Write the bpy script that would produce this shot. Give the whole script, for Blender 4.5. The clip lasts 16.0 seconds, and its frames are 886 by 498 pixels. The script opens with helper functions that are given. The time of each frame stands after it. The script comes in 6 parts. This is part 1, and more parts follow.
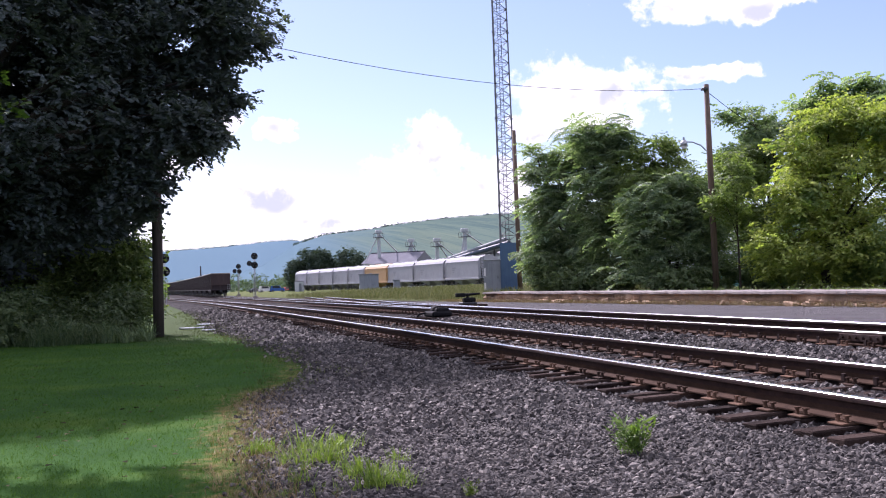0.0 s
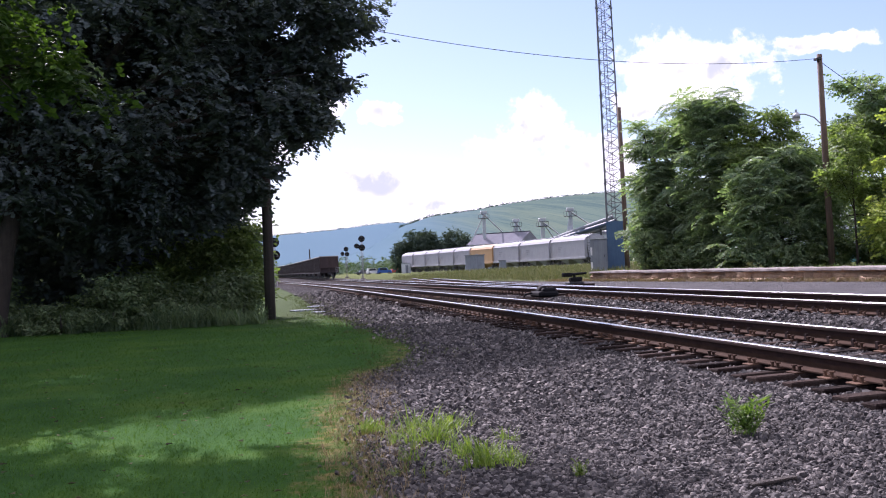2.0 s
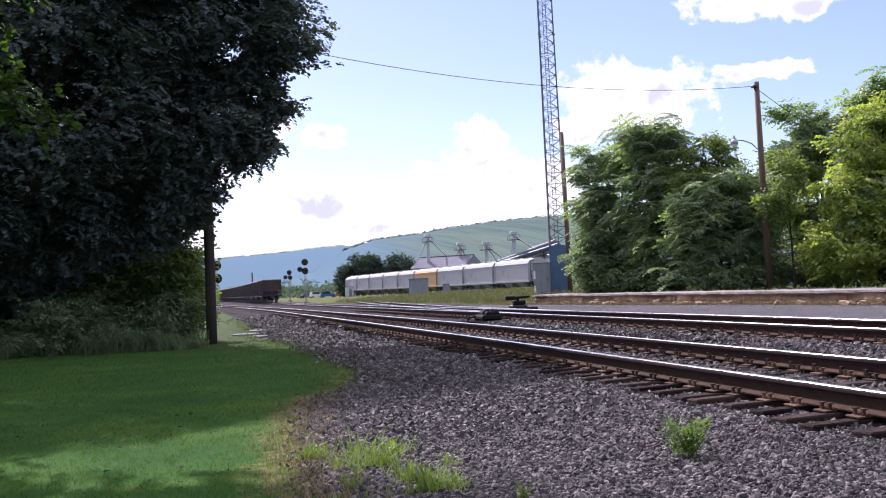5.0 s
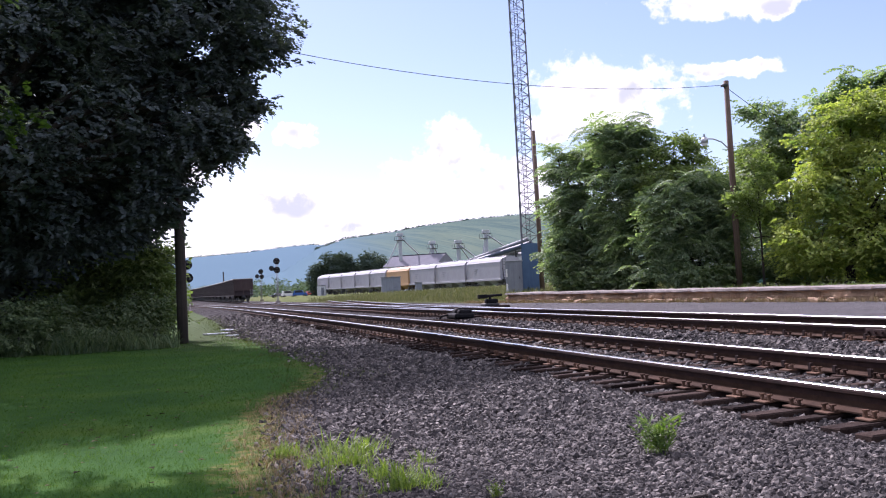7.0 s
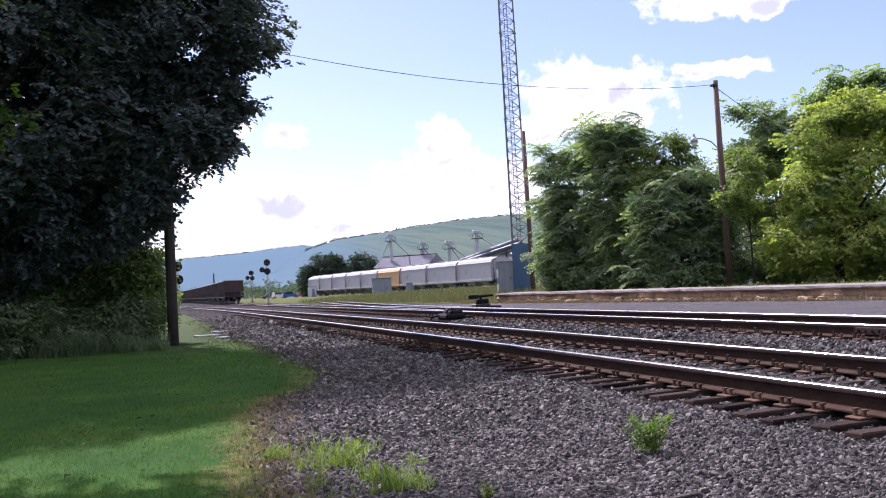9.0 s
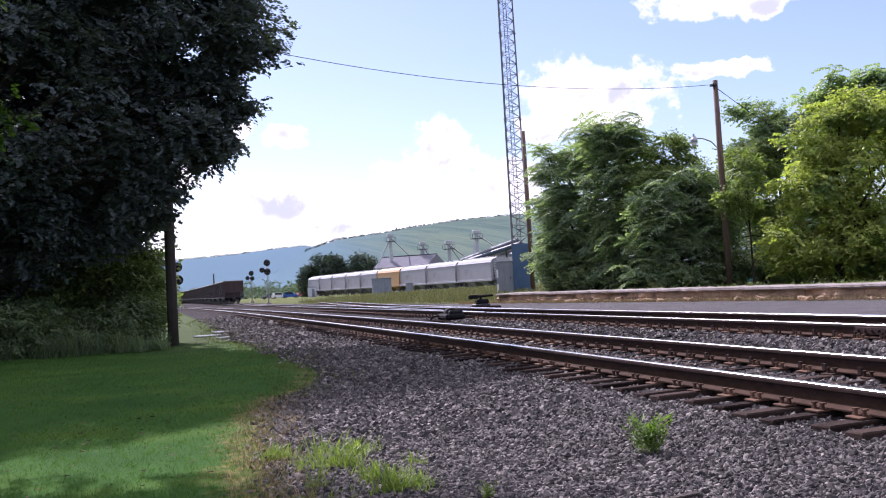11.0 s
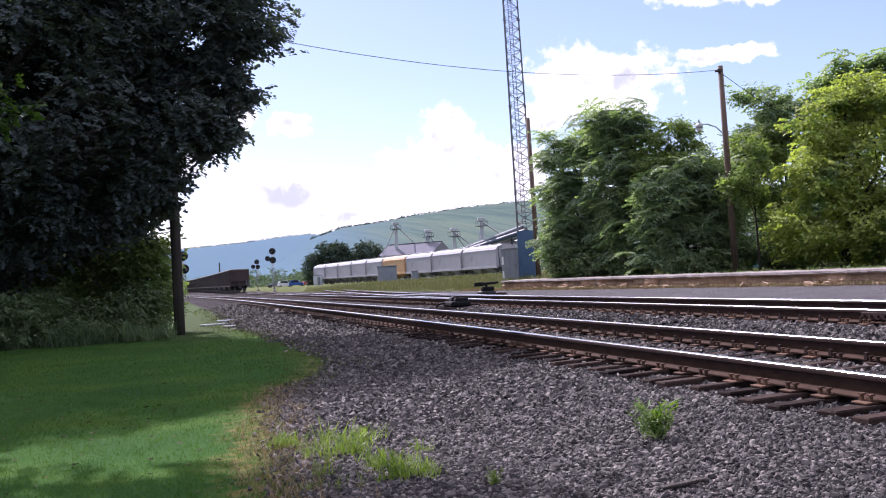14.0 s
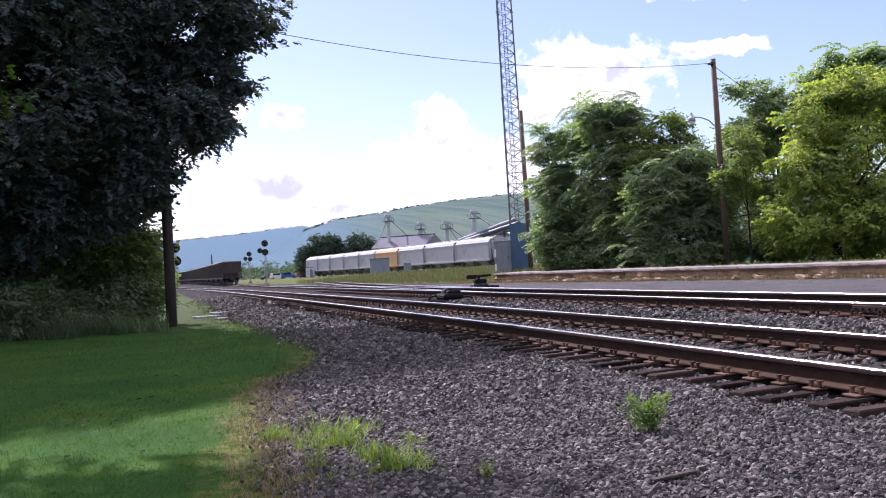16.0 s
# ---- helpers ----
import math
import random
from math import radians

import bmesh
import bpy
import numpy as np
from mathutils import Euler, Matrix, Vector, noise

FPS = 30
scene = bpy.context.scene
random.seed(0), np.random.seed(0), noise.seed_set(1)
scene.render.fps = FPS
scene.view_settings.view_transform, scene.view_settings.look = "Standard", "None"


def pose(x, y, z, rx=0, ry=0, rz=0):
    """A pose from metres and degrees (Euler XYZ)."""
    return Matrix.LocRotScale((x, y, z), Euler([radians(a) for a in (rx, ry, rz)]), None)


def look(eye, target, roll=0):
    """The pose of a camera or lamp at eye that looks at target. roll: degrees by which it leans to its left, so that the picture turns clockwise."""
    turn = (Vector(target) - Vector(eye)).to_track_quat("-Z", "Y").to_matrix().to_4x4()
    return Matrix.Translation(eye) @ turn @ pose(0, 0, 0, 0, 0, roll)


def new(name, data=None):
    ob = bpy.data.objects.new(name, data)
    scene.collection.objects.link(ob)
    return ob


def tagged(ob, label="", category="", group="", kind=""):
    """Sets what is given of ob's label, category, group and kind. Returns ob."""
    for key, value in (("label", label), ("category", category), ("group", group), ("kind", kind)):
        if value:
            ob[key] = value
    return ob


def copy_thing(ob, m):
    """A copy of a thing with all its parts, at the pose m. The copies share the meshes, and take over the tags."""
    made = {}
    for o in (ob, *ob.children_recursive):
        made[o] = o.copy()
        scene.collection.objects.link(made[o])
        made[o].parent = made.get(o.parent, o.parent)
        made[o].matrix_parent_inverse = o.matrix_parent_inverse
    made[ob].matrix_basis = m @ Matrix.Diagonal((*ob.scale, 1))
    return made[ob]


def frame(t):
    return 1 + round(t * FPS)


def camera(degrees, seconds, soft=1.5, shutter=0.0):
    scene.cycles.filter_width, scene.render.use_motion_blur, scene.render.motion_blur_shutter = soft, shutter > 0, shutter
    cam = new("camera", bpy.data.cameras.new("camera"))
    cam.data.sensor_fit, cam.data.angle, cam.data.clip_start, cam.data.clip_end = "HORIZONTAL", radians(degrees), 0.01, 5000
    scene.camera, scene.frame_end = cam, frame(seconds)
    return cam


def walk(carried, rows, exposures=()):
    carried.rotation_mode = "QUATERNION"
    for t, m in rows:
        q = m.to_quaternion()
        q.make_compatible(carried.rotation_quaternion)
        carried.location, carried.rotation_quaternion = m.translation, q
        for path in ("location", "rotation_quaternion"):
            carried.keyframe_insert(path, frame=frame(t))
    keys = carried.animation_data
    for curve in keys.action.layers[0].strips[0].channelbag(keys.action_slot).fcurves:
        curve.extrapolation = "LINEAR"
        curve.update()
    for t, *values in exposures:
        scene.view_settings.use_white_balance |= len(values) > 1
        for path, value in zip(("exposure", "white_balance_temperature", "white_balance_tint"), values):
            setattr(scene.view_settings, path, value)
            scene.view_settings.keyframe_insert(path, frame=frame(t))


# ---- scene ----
cam = camera(45.0, 16.0, soft=1.1)
EYE = (0.0, 0.0, 1.40)
# seconds, then the turn of the hand-held camera in degrees
TURNS = [
    (0, 91.779, 1.741, -15.472),
    (0.5, 91.706, 2.275, -15.075),
    (1, 90.960, 2.093, -13.882),
    (1.5, 91.031, 2.516, -11.140),
    (2, 90.948, 2.501, -9.803),
    (2.5, 90.956, 2.461, -8.587),
    (3, 91.025, 2.337, -7.883),
    (3.5, 90.985, 2.653, -7.821),
    (4, 91.107, 2.690, -6.755),
    (4.5, 92.123, 2.357, -7.389),
    (5, 92.074, 2.507, -12.813),
    (7.5, 91.919, 2.754, -14.382),
    (8, 91.921, 2.815, -14.568),
    (8.5, 91.947, 2.841, -14.829),
    (9, 91.934, 2.979, -14.789),
    (11.5, 91.940, 3.061, -14.772),
    (12, 91.748, 3.012, -14.549),
    (12.5, 91.647, 3.189, -14.603),
    (13, 91.549, 3.235, -14.575),
    (13.5, 91.389, 3.347, -14.546),
    (14, 91.288, 3.346, -14.498),
    (14.5, 91.252, 3.330, -14.544),
    (15, 91.162, 3.325, -14.618),
    (15.5, 91.064, 3.452, -14.701),
    (16, 90.860, 3.246, -14.900),
]
walk(cam, [(t, pose(*EYE, rx, ry, rz)) for t, rx, ry, rz in TURNS], [(0.0, 0.97, 5880, 33), (16.0, 0.97, 5880, 33)])

# ---- light ----
SUN_AZ, SUN_EL = -9.0, 39.0        # degrees right of +y, above the horizon


class Nodes:
    """Short way to wire a node tree."""

    def __init__(self, tree):
        self.tree = tree
        tree.nodes.clear()

    def add(self, kind, values=None, operation=None, use_clamp=False, blend_type=None, feature=None, interpolation_type=None):
        n = self.tree.nodes.new(kind)
        if operation:
            n.operation = operation
        if use_clamp:
            n.use_clamp = True
        if blend_type:
            n.data_type, n.blend_type = "RGBA", blend_type
        if feature:
            n.feature = feature
        if interpolation_type:
            n.interpolation_type = interpolation_type
        for k, v in (values or {}).items():
            if isinstance(v, bpy.types.NodeSocket):
                self.tree.links.new(v, n.inputs[k])
            else:
                n.inputs[k].default_value = v
        return n

    def calc(self, op, a, b=0.0, c=0.0, clamp=False):
        return self.add("ShaderNodeMath", {0: a, 1: b, 2: c}, operation=op, use_clamp=clamp).outputs[0]

    def mix(self, fac, a, b, blend="MIX"):
        n = self.add("ShaderNodeMix", {0: fac, 6: a, 7: b}, blend_type=blend)
        return n.outputs[2]

    def noise(self, vector, scale, detail=4.0, rough=0.55, distort=0.0):
        v = {"Scale": scale, "Detail": detail, "Roughness": rough, "Distortion": distort}
        if vector is not None:
            v["Vector"] = vector
        return self.add("ShaderNodeTexNoise", v)

    def ramp(self, fac, stops, interp="LINEAR"):
        n = self.add("ShaderNodeValToRGB", {0: fac})
        n.color_ramp.interpolation = interp
        e = n.color_ramp.elements
        while len(e) < len(stops):
            e.new(0.5)
        for el, (p, c) in zip(e, stops):
            el.position = p
            el.color = (*c, 1) if len(c) == 3 else c
        return n.outputs[0]

    def smooth(self, value, lo, hi):
        n = self.add("ShaderNodeMapRange", {0: value, 1: lo, 2: hi, 3: 0.0, 4: 1.0}, interpolation_type="SMOOTHSTEP")
        return n.outputs[0]


def make_world():
    w = bpy.data.worlds.new("world")
    scene.world = w
    w.use_nodes = True
    k = Nodes(w.node_tree)
    sky = k.add("ShaderNodeTexSky")
    sky.sky_type, sky.sun_disc, sky.sun_elevation, sky.sun_rotation = "NISHITA", False, radians(SUN_EL), radians(SUN_AZ)
    sky.altitude, sky.air_density, sky.dust_density, sky.ozone_density = 200.0, 1.0, 0.45, 2.2
    way = k.add("ShaderNodeTexCoord").outputs["Generated"]
    xyz = k.add("ShaderNodeSeparateXYZ", {0: way})
    az = k.calc("MULTIPLY", k.calc("ARCTAN2", xyz.outputs[0], xyz.outputs[1]), 57.2958)
    el = k.calc("MULTIPLY", k.calc("ARCSINE", xyz.outputs[2]), 57.2958)
    drift = k.add("ShaderNodeSeparateColor", {0: k.noise(way, 16.0, 5.0, 0.6).outputs["Color"]})
    az = k.calc("ADD", az, k.calc("MULTIPLY", k.calc("SUBTRACT", drift.outputs[0], 0.5), 4.5))
    el = k.calc("ADD", el, k.calc("MULTIPLY", k.calc("SUBTRACT", drift.outputs[1], 0.5), 2.4))
    big = k.noise(way, 22.0, 7.0, 0.6)
    fine = k.noise(way, 60.0, 6.0, 0.62)
    puff = k.calc("ADD", k.calc("MULTIPLY", k.calc("SUBTRACT", big.outputs["Fac"], 0.5), 2.4),
                  k.calc("MULTIPLY", k.calc("SUBTRACT", fine.outputs["Fac"], 0.5), 1.0))
    # cumulus heaps: azimuth, elevation, half width, half height (degrees)
    heaps = [(23.4, 9.6, 4.6, 2.1), (20.6, 8.3, 2.2, 1.2), (29.6, 10.4, 2.6, 0.45), (15.6, 7.2, 2.2, 1.7), (13.6, 5.2, 2.8, 1.6),
             (18.2, 5.3, 2.6, 1.7), (6.5, 3.9, 6.5, 1.9), (12.0, 3.6, 5.0, 1.5), (4.2, 8.9, 1.1, 1.0), (6.9, 8.3, 0.9, 0.7),
             (31.5, 14.0, 5.5, 1.0), (-4.0, 6.5, 6.0, 4.5), (-16.0, 9.0, 7.0, 3.0), (46.0, 8.0, 6.0, 2.5), (-40.0, 12.0, 12.0, 4.0)]
    cover = None
    for a, e, sa, se in heaps:
        da = k.calc("DIVIDE", k.calc("SUBTRACT", az, a), sa)
        de = k.calc("DIVIDE", k.calc("SUBTRACT", el, e), se)
        d = k.calc("SUBTRACT", 1.0, k.calc("SQRT", k.calc("ADD", k.calc("MULTIPLY", da, da), k.calc("MULTIPLY", de, de))))
        cover = d if cover is None else k.calc("SMOOTH_MAX", cover, d, 0.25)
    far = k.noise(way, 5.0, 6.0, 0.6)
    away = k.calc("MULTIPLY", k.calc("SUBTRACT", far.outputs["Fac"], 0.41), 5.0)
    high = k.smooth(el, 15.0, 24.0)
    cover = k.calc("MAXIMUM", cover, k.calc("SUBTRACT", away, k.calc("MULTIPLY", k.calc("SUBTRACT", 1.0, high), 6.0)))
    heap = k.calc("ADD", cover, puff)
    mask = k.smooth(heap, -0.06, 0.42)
    # the heaps are grey where more cloud lies above than below
    above = k.add("ShaderNodeVectorMath", {0: way, 1: (0.004, 0.0, 0.013)}, operation="ADD").outputs[0]
    upper = k.noise(above, 20.0, 2.5, 0.5)
    below = k.noise(way, 20.0, 2.5, 0.5)
    lower = k.calc("SUBTRACT", upper.outputs["Fac"], below.outputs["Fac"])
    shade = k.noise(way, 12.0, 3.0, 0.5)
    grey = k.calc("MULTIPLY", k.smooth(k.calc("ADD", lower, k.calc("MULTIPLY", k.calc("SUBTRACT", shade.outputs["Fac"], 0.5), 0.22)), -0.06, 0.12), k.smooth(heap, 0.05, 0.7))
    tone = k.mix(grey, (1.0, 0.985, 0.96, 1), (0.50, 0.53, 0.535, 1))
    haze = k.calc("SUBTRACT", 1.0, k.smooth(el, 0.5, 6.0))
    veil = k.calc("ADD", k.calc("MULTIPLY", haze, 0.26), 0.07)
    base = k.add("ShaderNodeVectorMath", {0: sky.outputs[0], 3: SKY}, operation="SCALE").outputs[0]
    base = k.mix(veil, base, (CLOUD * 0.8, CLOUD * 0.82, CLOUD * 0.86, 1))
    lit = k.add("ShaderNodeVectorMath", {0: tone, 3: CLOUD}, operation="SCALE").outputs[0]
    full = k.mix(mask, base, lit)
    bg = k.add("ShaderNodeBackground", {0: full, 1: 1.0})
    out = k.add("ShaderNodeOutputWorld")
    k.tree.links.new(bg.outputs[0], out.inputs[0])


SKY, CLOUD = 0.068, 0.80
make_world()
sun = new("sun", bpy.data.lights.new("sun", "SUN"))
sun.data.energy, sun.data.angle, sun.data.color = 4.7, radians(0.6), (1.0, 0.95, 0.88)
_a, _e = radians(SUN_AZ), radians(SUN_EL)
sun.matrix_world = look((0, 0, 60), (-math.sin(_a) * math.cos(_e) * 10, -math.cos(_a) * math.cos(_e) * 10, 60 - math.sin(_e) * 10))

# ---- materials ----
def material(name, rough=0.8, metal=0.0, spec=0.4):
    m = bpy.data.materials.new(name)
    m.use_nodes = True
    k = Nodes(m.node_tree)
    p = k.add("ShaderNodeBsdfPrincipled", {"Roughness": rough, "Metallic": metal, "Specular IOR Level": spec})
    out = k.add("ShaderNodeOutputMaterial")
    k.tree.links.new(p.outputs[0], out.inputs[0])
    return m, k, p, out


def bump(k, p, height, strength=0.5, distance=0.02):
    b = k.add("ShaderNodeBump", {"Strength": strength, "Distance": distance, "Height": height})
    k.tree.links.new(b.outputs[0], p.inputs["Normal"])


def surface(name, low, high, scale=6.0, grain=60.0, rough=0.8, metal=0.0, relief=0.3, depth=0.01, spec=0.4, own=0.0, streak=0.0, stain=None, stain_amount=0.4):
    """Two-scale mottled surface in world metres; own: how much pieces differ; streak: vertical running; stain: a second colour in patches."""
    m, k, p, _ = material(name, rough, metal, spec)
    where = k.add("ShaderNodeTexCoord").outputs["Object"]
    a = k.noise(where, scale, 5.0, 0.6)
    b = k.noise(where, grain, 4.0, 0.6)
    f = k.calc("ADD", k.calc("MULTIPLY", a.outputs["Fac"], 0.65), k.calc("MULTIPLY", b.outputs["Fac"], 0.35))
    if streak:
        s = k.add("ShaderNodeMapping", {0: where, "Scale": (9.0, 9.0, 0.6)})
        c = k.noise(s.outputs[0], 1.0, 5.0, 0.65)
        f = k.calc("ADD", k.calc("MULTIPLY", f, 1 - streak), k.calc("MULTIPLY", c.outputs["Fac"], streak))
    if own:
        r = k.add("ShaderNodeObjectInfo").outputs["Random"]
        f = k.calc("ADD", f, k.calc("MULTIPLY", k.calc("SUBTRACT", r, 0.5), own))
    col = k.ramp(f, [(0.32, low), (0.68, high)])
    if stain:
        s = k.noise(where, scale * 0.45, 6.0, 0.65)
        col = k.mix(k.calc("MULTIPLY", k.smooth(s.outputs["Fac"], 0.50, 0.66), stain_amount), col, (*stain, 1))
    k.tree.links.new(col, p.inputs["Base Color"])
    if relief:
        bump(k, p, k.calc("ADD", b.outputs["Fac"], k.calc("MULTIPLY", a.outputs["Fac"], 0.6)), relief, depth)
    return m


def foliage(name, low, high, through_light=0.4, rough=0.55, pale=None):
    m, k, p, out = material(name, rough, 0.0, 0.3 if rough < 0.9 else 0.05)
    r = k.add("ShaderNodeNewGeometry").outputs["Random Per Island"]
    where = k.add("ShaderNodeTexCoord").outputs["Object"]
    n = k.noise(where, 0.9, 3.0, 0.6)
    f = k.calc("ADD", k.calc("MULTIPLY", r, 0.55), k.calc("MULTIPLY", n.outputs["Fac"], 0.45))
    col = k.ramp(f, [(0.25, low), (0.75, high)])
    if pale:
        s = k.noise(where, 0.55, 3.0, 0.5)
        col = k.mix(k.smooth(s.outputs["Fac"], 0.52, 0.66), col, (*pale, 1))
    k.tree.links.new(col, p.inputs["Base Color"])
    glow = k.mix(1.0, col, (1.05, 1.18, 0.45, 1), "MULTIPLY")
    tr = k.add("ShaderNodeBsdfTranslucent", {0: glow})
    mx = k.add("ShaderNodeMixShader", {0: through_light, 1: p.outputs[0], 2: tr.outputs[0]})
    k.tree.links.new(mx.outputs[0], out.inputs[0])
    return m


LAWN_EDGE = [(5.0, 0.60), (9.0, 0.83), (12.5, 1.12), (14.2, 1.45), (16.0, 2.15), (18.5, 2.62), (24.0, 2.5), (37.0, 2.05), (60.0, 2.5), (140.0, 2.3)]


def ground_material():
    """Lawn, ballast, gravel road and rough grass on one sheet, by place."""
    m, k, p, _ = material("ground", 1.0, 0.0, 0.03)
    pos = k.add("ShaderNodeNewGeometry").outputs["Position"]
    xyz = k.add("ShaderNodeSeparateXYZ", {0: pos})
    x, y = xyz.outputs[0], xyz.outputs[1]
    wob = k.noise(pos, 0.9, 4.0, 0.65).outputs["Fac"]
    wob2 = k.noise(pos, 4.5, 4.0, 0.7).outputs["Fac"]
    fine = k.noise(pos, 38.0, 4.0, 0.7).outputs["Fac"]
    edge = k.ramp(k.calc("DIVIDE", y, 140.0), [(a / 140.0, (b / 4,) * 3) for a, b in LAWN_EDGE])
    edge = k.calc("MULTIPLY", edge, 4.0)
    off = k.calc("SUBTRACT", x, edge)
    off = k.calc("ADD", off, k.calc("MULTIPLY", k.calc("SUBTRACT", wob, 0.5), 0.9))
    off = k.calc("ADD", off, k.calc("MULTIPLY", k.calc("SUBTRACT", wob2, 0.5), 0.7))
    stony = k.smooth(off, -0.06, 0.12)
    dry = k.calc("MULTIPLY", k.smooth(off, -0.62, -0.15), k.calc("SUBTRACT", 1.0, k.smooth(y, 14.0, 26.0)))
    patch = k.noise(pos, 0.55, 4.0, 0.6).outputs["Fac"]
    lawn = k.ramp(k.calc("ADD", k.calc("MULTIPLY", patch, 0.6), k.calc("MULTIPLY", fine, 0.4)),
                  [(0.3, (0.019, 0.056, 0.017)), (0.5, (0.036, 0.092, 0.020)), (0.72, (0.085, 0.132, 0.021))])
    lawn = k.mix(k.calc("MULTIPLY", dry, k.smooth(wob2, 0.35, 0.7)), lawn, (0.20, 0.145, 0.06, 1))
    cell = k.add("ShaderNodeTexVoronoi", {"Vector": pos, "Scale": 26.0}, feature="F1")
    crack = k.add("ShaderNodeTexVoronoi", {"Vector": pos, "Scale": 26.0}, feature="DISTANCE_TO_EDGE")
    tint = k.add("ShaderNodeSeparateColor", {0: cell.outputs["Color"]}).outputs[0]
    stone = k.ramp(tint, [(0.0, (0.028, 0.026, 0.028)), (0.5, (0.060, 0.055, 0.055)), (0.85, (0.10, 0.092, 0.090)), (1.0, (0.17, 0.155, 0.148))])
    stone = k.mix(k.calc("SUBTRACT", 1.0, k.smooth(crack.outputs[0], 0.0, 0.12)), stone, (0.022, 0.020, 0.020, 1))
    soot = k.smooth(k.noise(pos, 0.35, 4.0, 0.6).outputs["Fac"], 0.45, 0.7)
    stone = k.mix(k.calc("MULTIPLY", soot, 0.45), stone, (0.05, 0.045, 0.045, 1))
    # road of fine grey stone towards the platform
    grit = k.ramp(k.calc("ADD", k.calc("MULTIPLY", fine, 0.6), k.calc("MULTIPLY", wob, 0.4)), [(0.3, (0.085, 0.083, 0.085)), (0.7, (0.165, 0.157, 0.16))])
    road = k.calc("MULTIPLY", k.smooth(k.calc("ADD", x, k.calc("MULTIPLY", wob, 0.8)), 12.3, 13.2), k.calc("SUBTRACT", 1.0, k.smooth(y, 58.0, 66.0)))
    stone = k.mix(road, stone, grit)
    rough_grass = k.ramp(k.calc("ADD", k.calc("MULTIPLY", wob, 0.5), k.calc("MULTIPLY", fine, 0.5)),
                         [(0.3, (0.07, 0.10, 0.035)), (0.55, (0.13, 0.15, 0.055)), (0.75, (0.20, 0.19, 0.09))])
    meadow = k.calc("MULTIPLY", k.smooth(k.calc("ADD", x, k.calc("MULTIPLY", k.calc("SUBTRACT", wob, 0.5), 5.0)), 15.5, 18.0), k.smooth(y, 52.0, 60.0))
    meadow = k.calc("MAXIMUM", meadow, k.calc("MULTIPLY", k.smooth(x, 19.4, 20.5), 1.0))
    stone = k.mix(meadow, stone, rough_grass)
    unmown = k.calc("MULTIPLY", k.smooth(y, 26.0, 34.0), k.smooth(k.calc("ADD", x, k.calc("MULTIPLY", wob, 1.5)), -0.6, 1.8))
    lawn = k.mix(k.calc("MULTIPLY", unmown, 0.75), lawn, k.mix(0.75, rough_grass, (0.040, 0.050, 0.030, 1)))
    k.tree.links.new(k.mix(stony, lawn, stone), p.inputs["Base Color"])
    h = k.calc("ADD", k.calc("MULTIPLY", k.smooth(crack.outputs[0], 0.0, 0.3), stony), k.calc("MULTIPLY", fine, 0.6))
    bump(k, p, h, 0.9, 0.03)
    return m


def rail_head_material():
    m, k, p, _ = material("polished rail head", 0.3, 1.0, 0.5)
    where = k.add("ShaderNodeTexCoord").outputs["Object"]
    n = k.noise(where, 7.0, 4.0, 0.6).outputs["Fac"]
    k.tree.links.new(k.ramp(n, [(0.3, (0.72, 0.71, 0.71)), (0.7, (0.85, 0.84, 0.83))]), p.inputs["Base Color"])
    k.tree.links.new(k.calc("ADD", k.calc("MULTIPLY", n, 0.14), 0.17), p.inputs["Roughness"])
    return m


